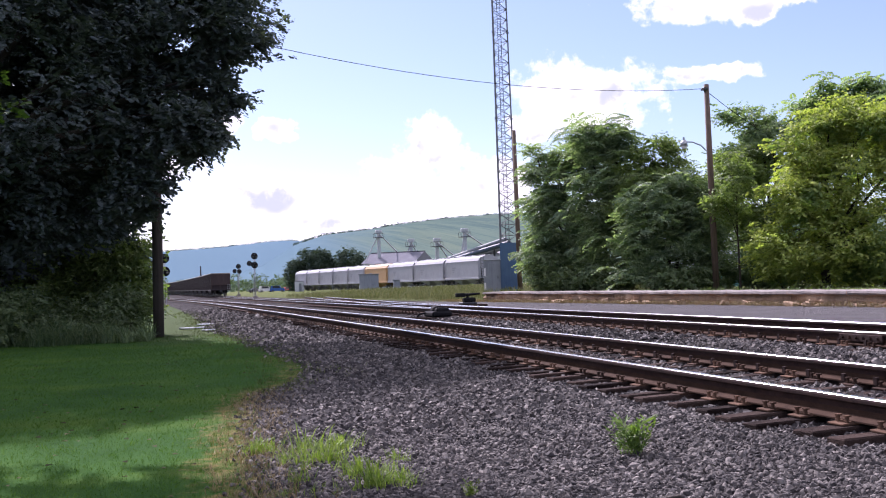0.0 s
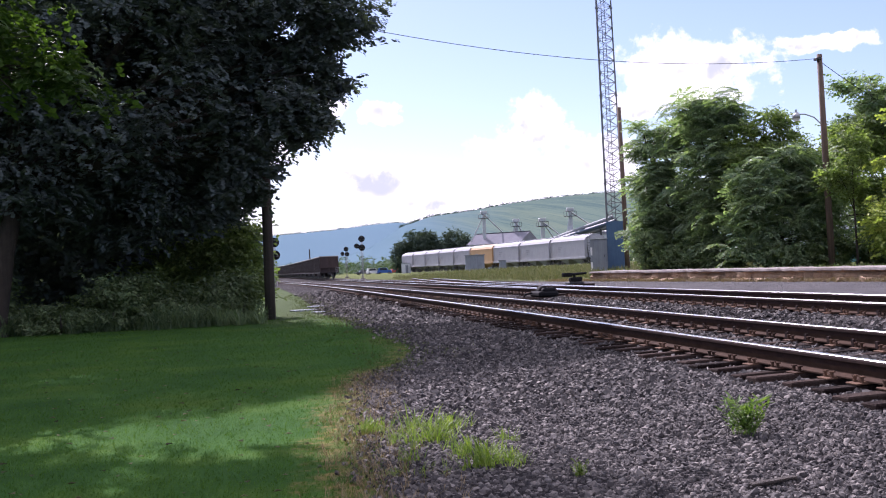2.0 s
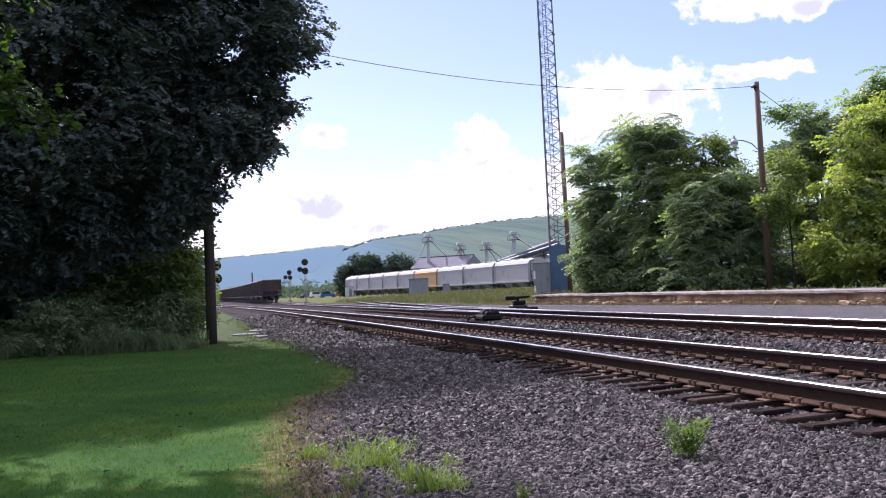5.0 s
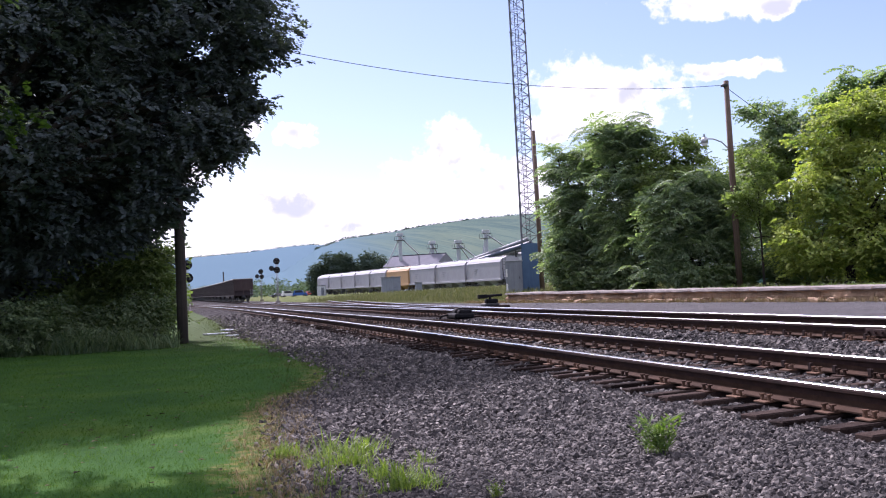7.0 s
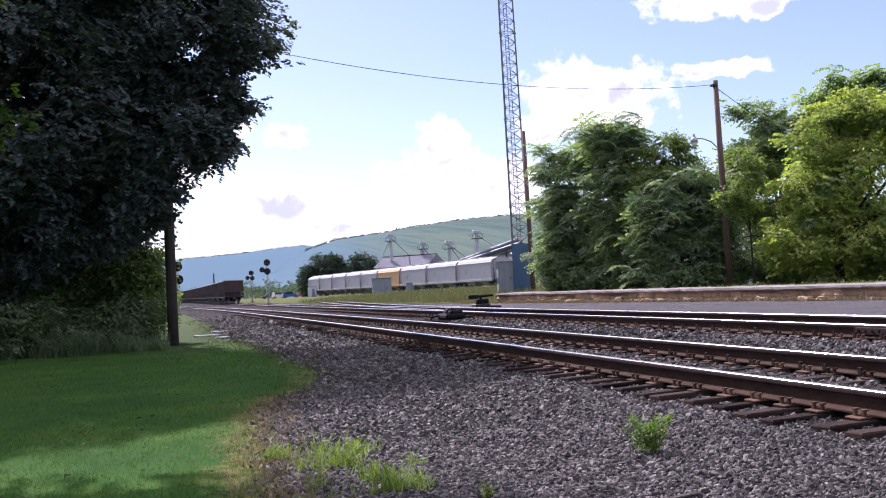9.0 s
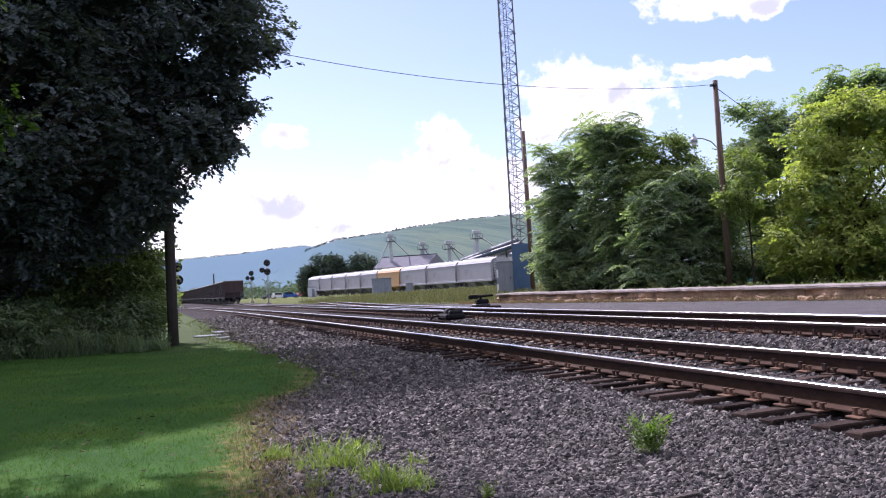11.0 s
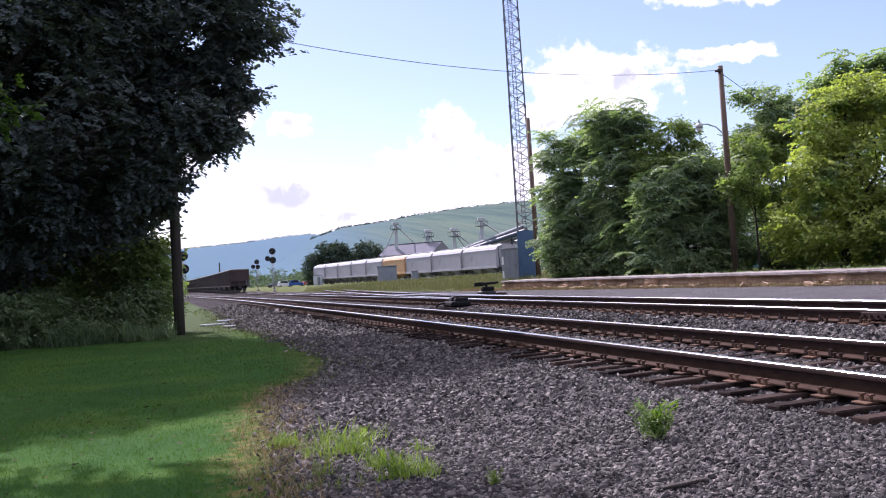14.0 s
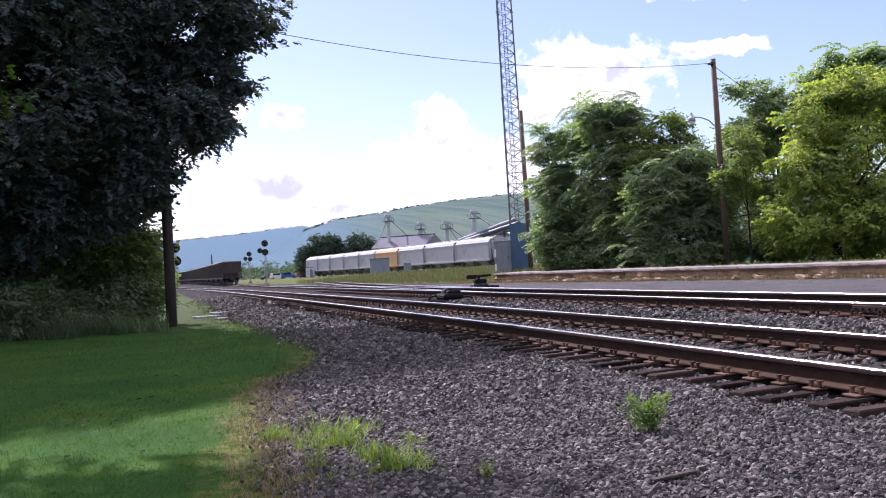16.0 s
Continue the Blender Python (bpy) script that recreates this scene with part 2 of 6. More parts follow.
M = dict(
    ground=ground_material(),
    rail_head=rail_head_material(),
    # rust darkened to hold the shade that the rail head throws on the web
    rust=surface("rusted rail steel with head shade in its colour", (0.016, 0.010, 0.010), (0.055, 0.030, 0.024), 9, 90, 0.8, 0.0, 0.3, 0.004, spec=0.15),
    rust_foot=surface("brown rusted rail foot", (0.030, 0.018, 0.013), (0.078, 0.047, 0.033), 6, 80, 0.9, 0.0, 0.4, 0.004, spec=0.05, stain=(0.045, 0.028, 0.022)),
    plate=surface("rusted tie plate", (0.038, 0.022, 0.016), (0.130, 0.076, 0.050), 12, 90, 0.9, 0.0, 0.3, 0.004, spec=0.1, own=0.6),
    tie=surface("creosoted timber", (0.013, 0.009, 0.008), (0.052, 0.036, 0.030), 10, 60, 0.95, 0, 0.9, 0.015, spec=0.06, own=0.4, stain=(0.085, 0.060, 0.048)),
    stone=None, leaf_dark=foliage("maple leaves", (0.095, 0.118, 0.124), (0.120, 0.145, 0.145), 0.28, 0.95),
    leaf_shrub=foliage("undergrowth leaves", (0.09, 0.14, 0.065), (0.20, 0.26, 0.13), 0.35),
    leaf_near=foliage("sunlit branch leaves", (0.035, 0.075, 0.015), (0.085, 0.145, 0.03), 0.40),
    leaf_sumac=foliage("sumac leaves", (0.135, 0.205, 0.125), (0.31, 0.385, 0.245), 0.50, 0.5),
    leaf_mid=foliage("mixed green leaves", (0.115, 0.17, 0.06), (0.26, 0.33, 0.13), 0.5),
    leaf_yellow=foliage("yellow-green leaves", (0.23, 0.30, 0.085), (0.48, 0.52, 0.16), 0.5, pale=(0.16, 0.24, 0.085)),
    leaf_far=foliage("far tree leaves", (0.05, 0.078, 0.060), (0.090, 0.120, 0.085), 0.15, 0.95),
    grass=foliage("mown grass blades", (0.033, 0.090, 0.019), (0.096, 0.168, 0.030), 0.42, 0.95),
    weed=foliage("bright weed blades", (0.10, 0.165, 0.03), (0.215, 0.28, 0.065), 0.45),
    hay=foliage("tall pale grass", (0.105, 0.120, 0.055), (0.22, 0.215, 0.125), 0.15, 0.95),
    straw=foliage("dry grass blades", (0.15, 0.105, 0.055), (0.29, 0.215, 0.12), 0.15),
    litter=foliage("fallen leaves", (0.02, 0.017, 0.011), (0.15, 0.135, 0.09), 0.2, 0.95),
    bark=surface("tree bark", (0.018, 0.014, 0.011), (0.062, 0.048, 0.038), 5, 40, 0.9, 0, 0.9, 0.03, streak=0.5),
    pole=surface("weathered pole timber", (0.060, 0.041, 0.030), (0.18, 0.122, 0.088), 4, 50, 0.85, 0, 0.5, 0.01, streak=0.6),
    pole_dark=surface("creosoted pole timber", (0.025, 0.020, 0.018), (0.085, 0.065, 0.055), 4, 50, 0.85, 0, 0.5, 0.01, streak=0.6),
    concrete=surface("weathered concrete", (0.15, 0.128, 0.12), (0.29, 0.255, 0.24), 1.2, 35, 0.9, 0, 0.6, 0.02, streak=0.35, stain=(0.12, 0.085, 0.06)),
    concrete_broken=surface("broken ochre concrete", (0.23, 0.145, 0.088), (0.48, 0.335, 0.215), 2.5, 30, 0.95, 0, 0.9, 0.04, stain=(0.10, 0.07, 0.05)),
    galv=surface("galvanised steel", (0.30, 0.31, 0.32), (0.48, 0.49, 0.50), 3, 60, 0.45, 0.7, 0.1, 0.003),
    steel_dark=surface("dark painted steel", (0.02, 0.021, 0.024), (0.06, 0.06, 0.065), 4, 60, 0.6, 0.2, 0.2, 0.004),
    black=surface("black enamel", (0.007, 0.007, 0.008), (0.02, 0.02, 0.022), 4, 60, 0.9, 0.0, 0.1, 0.003, spec=0.1),
    blue=surface("blue painted sheet", (0.035, 0.078, 0.15), (0.065, 0.125, 0.215), 1.5, 40, 0.55, 0.0, 0.2, 0.004, streak=0.4),
    greybox=surface("grey painted sheet", (0.14, 0.16, 0.19), (0.26, 0.28, 0.31), 1.5, 40, 0.55, 0.0, 0.2, 0.004, streak=0.5),
    white=surface("aged white paint", (0.62, 0.62, 0.62), (0.80, 0.80, 0.79), 1.5, 40, 0.6, 0, 0.1, 0.003, streak=0.4),
    hopper=surface("pale grey freight car paint", (0.25, 0.25, 0.28), (0.39, 0.39, 0.425), 0.5, 20, 0.75, 0, 0.1, 0.004, streak=0.5, stain=(0.25, 0.20, 0.17), stain_amount=0.25),
    hopper_orange=surface("orange freight car paint", (0.36, 0.20, 0.085), (0.52, 0.32, 0.15), 0.5, 20, 0.6, 0, 0.1, 0.004, streak=0.5),
    car_brown=surface("sooty brown freight car paint", (0.012, 0.008, 0.009), (0.036, 0.024, 0.024), 0.7, 20, 0.8, 0, 0.3, 0.006, streak=0.55, stain=(0.02, 0.016, 0.015)),
    car_end=surface("dusty freight car end paint", (0.028, 0.018, 0.017), (0.080, 0.053, 0.048), 0.5, 20, 0.8, 0, 0.3, 0.006, streak=0.4, stain=(0.03, 0.02, 0.018)),
    chord=surface("worn bare top chord steel", (0.22, 0.19, 0.165), (0.42, 0.38, 0.34), 1.5, 30, 0.6, 0.2, 0.2, 0.004),
    tower=surface("weathered tower steel", (0.10, 0.105, 0.115), (0.20, 0.205, 0.215), 3, 60, 0.6, 0.2, 0.1, 0.003),
    roof=surface("grey roofing sheet", (0.15, 0.16, 0.18), (0.24, 0.25, 0.27), 0.4, 12, 0.6, 0.1, 0.2, 0.01, streak=0.3),
    slate=surface("dark blue-grey painted tube", (0.035, 0.05, 0.085), (0.075, 0.095, 0.14), 1.5, 40, 0.5),
    roof_pale=surface("pale grey roofing sheet", (0.15, 0.15, 0.175), (0.23, 0.23, 0.26), 0.4, 12, 0.98, 0.0, 0.2, 0.01, spec=0.03, streak=0.4),
    stencil=surface("faded grey stencil paint", (0.20, 0.20, 0.22), (0.30, 0.30, 0.32), 2, 30, 0.7),
    weed_green=foliage("green weed leaves", (0.085, 0.155, 0.035), (0.185, 0.265, 0.075), 0.4),
    verge=foliage("verge grass", (0.065, 0.09, 0.032), (0.140, 0.155, 0.065), 0.2, 0.95),
    brush=foliage("shaded brush grass", (0.095, 0.145, 0.085), (0.20, 0.255, 0.155), 0.4, 0.9),
    siding=surface("pale siding", (0.50, 0.53, 0.55), (0.68, 0.70, 0.72), 0.6, 20, 0.7, 0, 0.1, 0.004, streak=0.3),
    teal=surface("teal siding", (0.10, 0.28, 0.25), (0.16, 0.38, 0.34), 0.6, 20, 0.7, 0, 0.1, 0.004),
    glass=surface("dark window glass", (0.02, 0.025, 0.03), (0.05, 0.055, 0.06), 2, 20, 0.08, 0, 0, 0.0, spec=0.6),
    lens=surface("signal lens glass", (0.03, 0.03, 0.03), (0.10, 0.10, 0.10), 4, 20, 0.1, 0, 0, 0.0, spec=0.6),
    tyre=surface("tyre rubber", (0.012, 0.012, 0.012), (0.03, 0.03, 0.03), 5, 40, 0.9),
    wheel=surface("worn wheel steel", (0.10, 0.085, 0.075), (0.25, 0.22, 0.2), 5, 40, 0.5, 0.5),
    paint_blue=surface("blue car paint", (0.02, 0.08, 0.30), (0.04, 0.12, 0.40), 2, 30, 0.3, 0, 0, 0),
    paint_red=surface("red car paint", (0.30, 0.03, 0.02), (0.40, 0.06, 0.04), 2, 30, 0.3, 0, 0, 0),
    paint_white=surface("white car paint", (0.65, 0.65, 0.65), (0.8, 0.8, 0.8), 2, 30, 0.3, 0, 0, 0),
    paint_dark=surface("dark car paint", (0.02, 0.022, 0.03), (0.05, 0.05, 0.06), 2, 30, 0.3, 0, 0, 0),
    puddle=surface("pale wet slab", (0.35, 0.37, 0.38), (0.55, 0.57, 0.58), 1.5, 20, 0.12, 0, 0.1, 0.004),
)


def island_stone():
    m, k, p, _ = material("ballast stone", 0.85, 0.0, 0.3)
    r = k.add("ShaderNodeNewGeometry").outputs["Random Per Island"]
    where = k.add("ShaderNodeTexCoord").outputs["Object"]
    n = k.noise(where, 45.0, 4.0, 0.6).outputs["Fac"]
    big = k.noise(where, 0.5, 3.0, 0.6).outputs["Fac"]
    f = k.calc("ADD", k.calc("ADD", k.calc("MULTIPLY", r, 0.62), k.calc("MULTIPLY", n, 0.25)), k.calc("MULTIPLY", big, 0.13))
    col = k.ramp(f, [(0.15, (0.024, 0.021, 0.021)), (0.42, (0.056, 0.050, 0.048)), (0.66, (0.116, 0.103, 0.094)), (0.9, (0.30, 0.268, 0.240))])
    k.tree.links.new(col, p.inputs["Base Color"])
    bump(k, p, n, 0.5, 0.006)
    return m


M["stone"] = island_stone()


def hill_material(name, low, high, field, left):
    """Wooded slope: crowns, broad stands of other trees and clearings, with haze painted into the colours; left: the
    hazier blue mixed in towards the left.
    """
    m, k, p, _ = material(name, 1.0, 0.0, 0.0)
    pos = k.add("ShaderNodeNewGeometry").outputs["Position"]
    stretch = k.add("ShaderNodeMapping", {0: pos, "Scale": (3.2, 0.02, 0.8)}).outputs[0]
    a = k.noise(stretch, 0.012, 5.0, 0.6).outputs["Fac"]
    cell = k.add("ShaderNodeTexVoronoi", {"Vector": stretch, "Scale": 0.085}, feature="F1").outputs["Distance"]
    b = k.noise(stretch, 0.085, 6.0, 0.8).outputs["Fac"]
    f = k.calc("ADD", k.calc("MULTIPLY", a, 0.35), k.calc("SUBTRACT", k.calc("MULTIPLY", b, 0.75), k.calc("MULTIPLY", cell, 0.12)))
    col = k.ramp(f, [(0.42, low), (0.55, high)])
    g = k.noise(stretch, 0.014, 5.0, 0.65, 0.6).outputs["Fac"]
    col = k.mix(k.calc("MULTIPLY", k.smooth(g, 0.50, 0.70), 0.55), col, (*field, 1))
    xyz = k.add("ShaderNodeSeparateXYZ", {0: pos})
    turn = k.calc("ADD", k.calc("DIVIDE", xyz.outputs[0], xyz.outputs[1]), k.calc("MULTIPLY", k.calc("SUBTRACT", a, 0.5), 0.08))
    # distance haze painted in: the left flank fades to a bluer colour
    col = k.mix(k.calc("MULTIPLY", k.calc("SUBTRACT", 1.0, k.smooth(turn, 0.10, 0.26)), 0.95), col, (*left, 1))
    k.tree.links.new(col, p.inputs["Base Color"])
    return m


# aerial haze is put into these base colours, bluer for the far slopes
M["woods"] = foliage("valley trees with haze in their colour", (0.085, 0.13, 0.10), (0.15, 0.20, 0.13), 0.2, 0.98)
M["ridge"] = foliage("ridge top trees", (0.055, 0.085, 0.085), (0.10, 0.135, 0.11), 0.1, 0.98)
M["hill_far"] = hill_material("far wooded ridge with haze in its colour", (0.082, 0.138, 0.185), (0.125, 0.19, 0.22), (0.14, 0.205, 0.215), (0.105, 0.165, 0.21))
M["hill_near"] = hill_material("near wooded hill with haze in its colour", (0.070, 0.108, 0.103), (0.106, 0.146, 0.122), (0.150, 0.180, 0.128), (0.105, 0.165, 0.205))

# ---- building helpers ----
def mesh_of(name, verts, faces, mats, index=None, flat=True):
    me = bpy.data.meshes.new(name)
    me.from_pydata([tuple(v) for v in verts] if not isinstance(verts, np.ndarray) else verts.tolist(), [],
                   faces.tolist() if isinstance(faces, np.ndarray) else faces)
    for m in mats if isinstance(mats, (list, tuple)) else [mats]:
        me.materials.append(m)
    if index is not None:
        me.polygons.foreach_set("material_index", np.asarray(index, dtype=np.int32))
    if not flat:
        me.polygons.foreach_set("use_smooth", np.ones(len(me.polygons), dtype=bool))
    me.update()
    return me


def part(name, bm, mat, parent, label="", smooth=False):
    me = bpy.data.meshes.new(name)
    bm.to_mesh(me)
    bm.free()
    me.materials.append(mat)
    if smooth:
        me.polygons.foreach_set("use_smooth", np.ones(len(me.polygons), dtype=bool))
    return piece(name, me, parent, label)


def piece(name, me, parent, label="", at=None):
    ob = new(name, me)
    ob.parent = parent
    if at is not None:
        ob.matrix_basis = at
    if label:
        ob["label"] = label
    return ob


def empty(name, m, label, category, group="", kind=""):
    ob = new(name)
    ob.empty_display_size = 0.2
    ob.matrix_basis = m
    return tagged(ob, label, category, group, kind)


def box(size, at=(0, 0, 0), bevel=0.0, turn=None, bm=None):
    """A box of that size, centred at at, with rounded edges; added to bm if given."""
    b = bmesh.new()
    m = Matrix.Translation(at) @ (turn or Matrix()) @ Matrix.Diagonal((*size, 1))
    bmesh.ops.create_cube(b, size=1.0, matrix=m)
    if bevel:
        bmesh.ops.bevel(b, geom=b.edges[:], offset=bevel, segments=1, affect="EDGES")
    if bm is None:
        return b
    me = bpy.data.meshes.new("t")
    b.to_mesh(me)
    b.free()
    bm.from_mesh(me)
    bpy.data.meshes.remove(me)
    return bm


def tube(points, radii, sides=8, bm=None, cap=True):
    """A tapered tube along points."""
    bm = bm or bmesh.new()
    pts = [Vector(p) for p in points]
    rr = radii if isinstance(radii, (list, tuple)) else [radii] * len(pts)
    rings = []
    for i, p in enumerate(pts):
        d = (pts[min(i + 1, len(pts) - 1)] - pts[max(i - 1, 0)]).normalized()
        u = d.cross(Vector((0, 0, 1)) if abs(d.z) < 0.9 else Vector((1, 0, 0))).normalized()
        v = d.cross(u)
        rings.append([bm.verts.new(p + rr[i] * (math.cos(a) * u + math.sin(a) * v)) for a in (2 * math.pi * j / sides for j in range(sides))])
    for a, b in zip(rings, rings[1:]):
        for j in range(sides):
            bm.faces.new((a[j], a[(j + 1) % sides], b[(j + 1) % sides], b[j]))
    if cap:
        bm.faces.new(rings[0][::-1])
        bm.faces.new(rings[-1])
    return bm


def prism(profile, axis_from, axis_to, bm=None):
    """A closed outline of (x, z) pulled along y."""
    bm = bm or bmesh.new()
    a = [bm.verts.new((x, axis_from, z)) for x, z in profile]
    b = [bm.verts.new((x, axis_to, z)) for x, z in profile]
    n = len(profile)
    for i in range(n):
        bm.faces.new((a[i], a[(i + 1) % n], b[(i + 1) % n], b[i]))
    bm.faces.new(a[::-1])
    bm.faces.new(b)
    bmesh.ops.recalc_face_normals(bm, faces=bm.faces[:])
    return bm


def join_box(bm, size, at, turn=None):
    return box(size, at, 0.0, turn, bm)


# ---- lie of the land ----
def sag(y):
    s = np.clip(np.asarray(y, float) / 190.0, 0, 1)
    return -0.45 * s * s * (3 - 2 * s) * 1.0


PLAT_A, PLAT_B = (20.55, 4.0), (17.26, 54.5)          # front edge of the platform, from near to far


def plat_x(y):
    return PLAT_A[0] + (PLAT_B[0] - PLAT_A[0]) * (np.asarray(y, float) - PLAT_A[1]) / (PLAT_B[1] - PLAT_A[1])


XS = [-4000, 0.5, 2.2, 3.4, 4.25, 4.55, 5.05, 5.3, 7.2, 7.9, 8.35, 11.6, 12.3, 13.2, 4000]
ZS = [0.0, 0.0, 0.02, 0.085, 0.14, 0.16, 0.18, 0.225, 0.265, 0.265, 0.345, 0.355, 0.35, 0.39, 0.39]


def land(x, y):
    x, y = np.asarray(x, float), np.asarray(y, float)
    z = np.interp(x, XS, ZS)
    behind = np.clip((x - plat_x(y) - 0.6) / 0.3, 0, 1) * np.clip((55.0 - y) / 0.8, 0, 1)
    z = z + behind * 0.36
    bank = np.clip((x - 17) / 8, 0, 1) * np.clip((y - 62) / 20, 0, 1) * np.clip((320 - y) / 60, 0, 1)
    return z + sag(y) + bank * 0.35


def build_ground():
    xs = np.unique(np.r_[-4200, -2500, -1200, -600, -300, -150, -80, np.arange(-50, -10, 5), np.arange(-10, 0, 1.0), np.arange(0, 14, 0.2),
                         np.arange(14, 30, 0.5), np.arange(30, 90, 4.0), 120, 200, 400, 800, 1600, 3000, 4200])
    ys = np.unique(np.r_[-4200, -1500, -500, -150, -50, -20, -8, np.arange(0, 30, 0.5), np.arange(30, 90, 1.0), np.arange(90, 260, 6), 300, 360, 450, 600, 900, 1500, 2500, 4200])
    X, Y = np.meshgrid(xs, ys)
    Z = land(X, Y)
    near = (np.abs(X) < 40) & (Y > -10) & (Y < 90)
    soft = np.array([noise.noise((x * 0.45, y * 0.45, 0.3)) for x, y in zip(X.ravel(), Y.ravel())]).reshape(X.shape)
    Z = Z + near * soft * 0.025
    v = np.stack([X, Y, Z], -1).reshape(-1, 3)
    w = len(xs)
    i = (np.arange(len(ys) - 1)[:, None] * w + np.arange(w - 1)).ravel()
    f = np.stack([i, i + 1, i + w + 1, i + w], -1)
    tagged(new("ground", mesh_of("ground", v, f, M["ground"], flat=False)), "mown lawn, grey ballast and gravel road on one ground", "ground", kind="structure")


build_ground()


def build_hill(name, ridge, near, far, mat, label, bumps, cell):
    """A wooded ridge whose crest follows (azimuth, elevation) and falls towards the valley and away behind."""
    az = np.r_[np.arange(-70, -2, 1.0), np.arange(-2, 23, 0.10), np.arange(23, 75, 1.0)]
    crest = np.interp(az, [r[0] for r in ridge], [r[1] for r in ridge])
    steps = np.r_[np.linspace(0, 0.5, 24), np.linspace(0.505, 1.0, 84), 1.01, 1.05]
    verts = []
    for s in steps:
        r = near + (far - near) * s
        shape = math.sin(min(s, 1.0) * math.pi / 2) ** 1.35 - max(0, s - 1) * 1.5
        for a, e in zip(az, crest):
            x, y = r * math.sin(radians(a)), r * math.cos(radians(a))
            h = far * math.tan(radians(e)) * shape
            if 0.02 < s <= 1.0:
                high = bumps * (1.0 if s > 0.985 else 0.03)
                crownlet = 1.0 - min(1.0, noise.voronoi((x / cell, y / cell, 0.5))[0][0] * 1.25)
                h += high * (1.5 * crownlet + 0.45 * noise.noise((x * 0.012, y * 0.012, 1.7)) + 0.5 * noise.noise((x * 0.055, y * 0.055, 4.1)))
            verts.append((x, y, h - 2.0 - bumps * 0.8))
    w = len(az)
    faces = [(j * w + i, j * w + i + 1, (j + 1) * w + i + 1, (j + 1) * w + i) for j in range(len(steps) - 1) for i in range(w - 1)]
    tagged(new(name, mesh_of(name, verts, faces, mat, flat=False)), label, "hill", kind="structure")


FAR_RIDGE = [(-70, 2.0), (-10, 1.9), (1, 2.09), (3.8, 2.22), (6.2, 2.45), (7.4, 2.5), (9.5, 2.3), (14, 2.2), (75, 2.2)]
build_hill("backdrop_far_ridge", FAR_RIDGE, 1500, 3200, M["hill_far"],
           "wooded ridge along the far valley, blue haze in its colour", 6.0, 14.0)
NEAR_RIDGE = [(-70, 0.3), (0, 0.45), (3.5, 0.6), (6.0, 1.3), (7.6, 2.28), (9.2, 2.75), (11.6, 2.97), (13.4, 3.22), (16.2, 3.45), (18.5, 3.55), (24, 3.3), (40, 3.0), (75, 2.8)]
build_hill("backdrop_near_hill", NEAR_RIDGE, 620, 1700, M["hill_near"], "green wooded hillside with pale clearings, haze in its colour", 4.0, 9.0)

# ---- tracks ----
RAIL = [(-0.076, 0.0), (0.076, 0.0), (0.076, 0.012), (0.02, 0.032), (0.0095, 0.045), (0.0095, 0.085), (0.0095, 0.128), (0.036, 0.142), (0.037, 0.162),
        (0.033, 0.178), (0.0268, 0.185), (-0.0268, 0.185), (-0.033, 0.178), (-0.037, 0.162), (-0.036, 0.142), (-0.0095, 0.128), (-0.0095, 0.085), (-0.0095, 0.045),
        (-0.02, 0.032), (-0.076, 0.012)]
HEAD = {9, 10, 11}                          # outline faces that wheels have polished
FOOT = {0, 1, 2, 3, 4, 16, 17, 18, 19}   # paler brown rust, below the web with the head's shade painted in


def rail_mesh(name, path):
    """The rail profile swept along (x, y, z) of its foot."""
    p = np.asarray(path, float)
    d = np.gradient(p[:, :2], axis=0)
    d /= np.linalg.norm(d, axis=1)[:, None]
    side = np.stack([d[:, 1], -d[:, 0]], -1)
    prof = np.array(RAIL)
    n = len(prof)
    v = np.zeros((len(p), n, 3))
    v[:, :, :2] = p[:, None, :2] + side[:, None] * prof[None, :, :1]
    v[:, :, 2] = p[:, None, 2] + prof[None, :, 1]
    faces, idx = [], []
    for i in range(len(p) - 1):
        for j in range(n):
            q = (j + 1) % n
            faces.append((i * n + j, (i + 1) * n + j, (i + 1) * n + q, i * n + q))
            idx.append(1 if j in HEAD else 2 if j in FOOT else 0)
    faces.append(tuple(range(n)))
    faces.append(tuple(range((len(p) - 1) * n, len(p) * n))[::-1])
    return mesh_of(name, v.reshape(-1, 3), faces, [M["rust"], M["rail_head"], M["rust_foot"]], idx + [0, 0])


def along(points, step=2.0):
    """Points (x, y) joined by a smooth line, resampled."""
    p = np.array(points, float)
    t = np.r_[0, np.cumsum(np.linalg.norm(np.diff(p, axis=0), axis=1))]
    s = np.arange(0, t[-1], step)
    # Catmull-like smoothing by averaging a fine linear line
    fine = np.stack([np.interp(s, t, p[:, k]) for k in range(2)], -1)
    pad = np.pad(fine, ((8, 8), (0, 0)), mode="reflect", reflect_type="odd")
    out = np.stack([np.convolve(pad[:, k], np.ones(17) / 17, "valid") for k in range(2)], -1)
    return out


TRACK_1 = along([(5.90, -30), (5.90, 90), (5.2, 140), (2.5, 200), (-6.0, 290), (-25, 400)])
TRACK_2 = along([(9.95, -30), (9.95, 60), (10.9, 110), (11.6, 176), (11.1, 250), (10.0, 330), (6.8, 420), (0.5, 520), (-12, 640)])
TRACK_3 = along([(9.95, 30), (10.0, 38), (11.2, 55), (14.5, 90), (20.0, 140), (25.5, 190), (30.5, 240)])
TRACK_HOP = along([(52.0, 84), (45.5, 143), (34.4, 247.5), (28.0, 306)])


def offset(path, off):
    d = np.gradient(path, axis=0)
    d /= np.linalg.norm(d, axis=1)[:, None]
    return path + np.stack([d[:, 1], -d[:, 0]], -1) * off


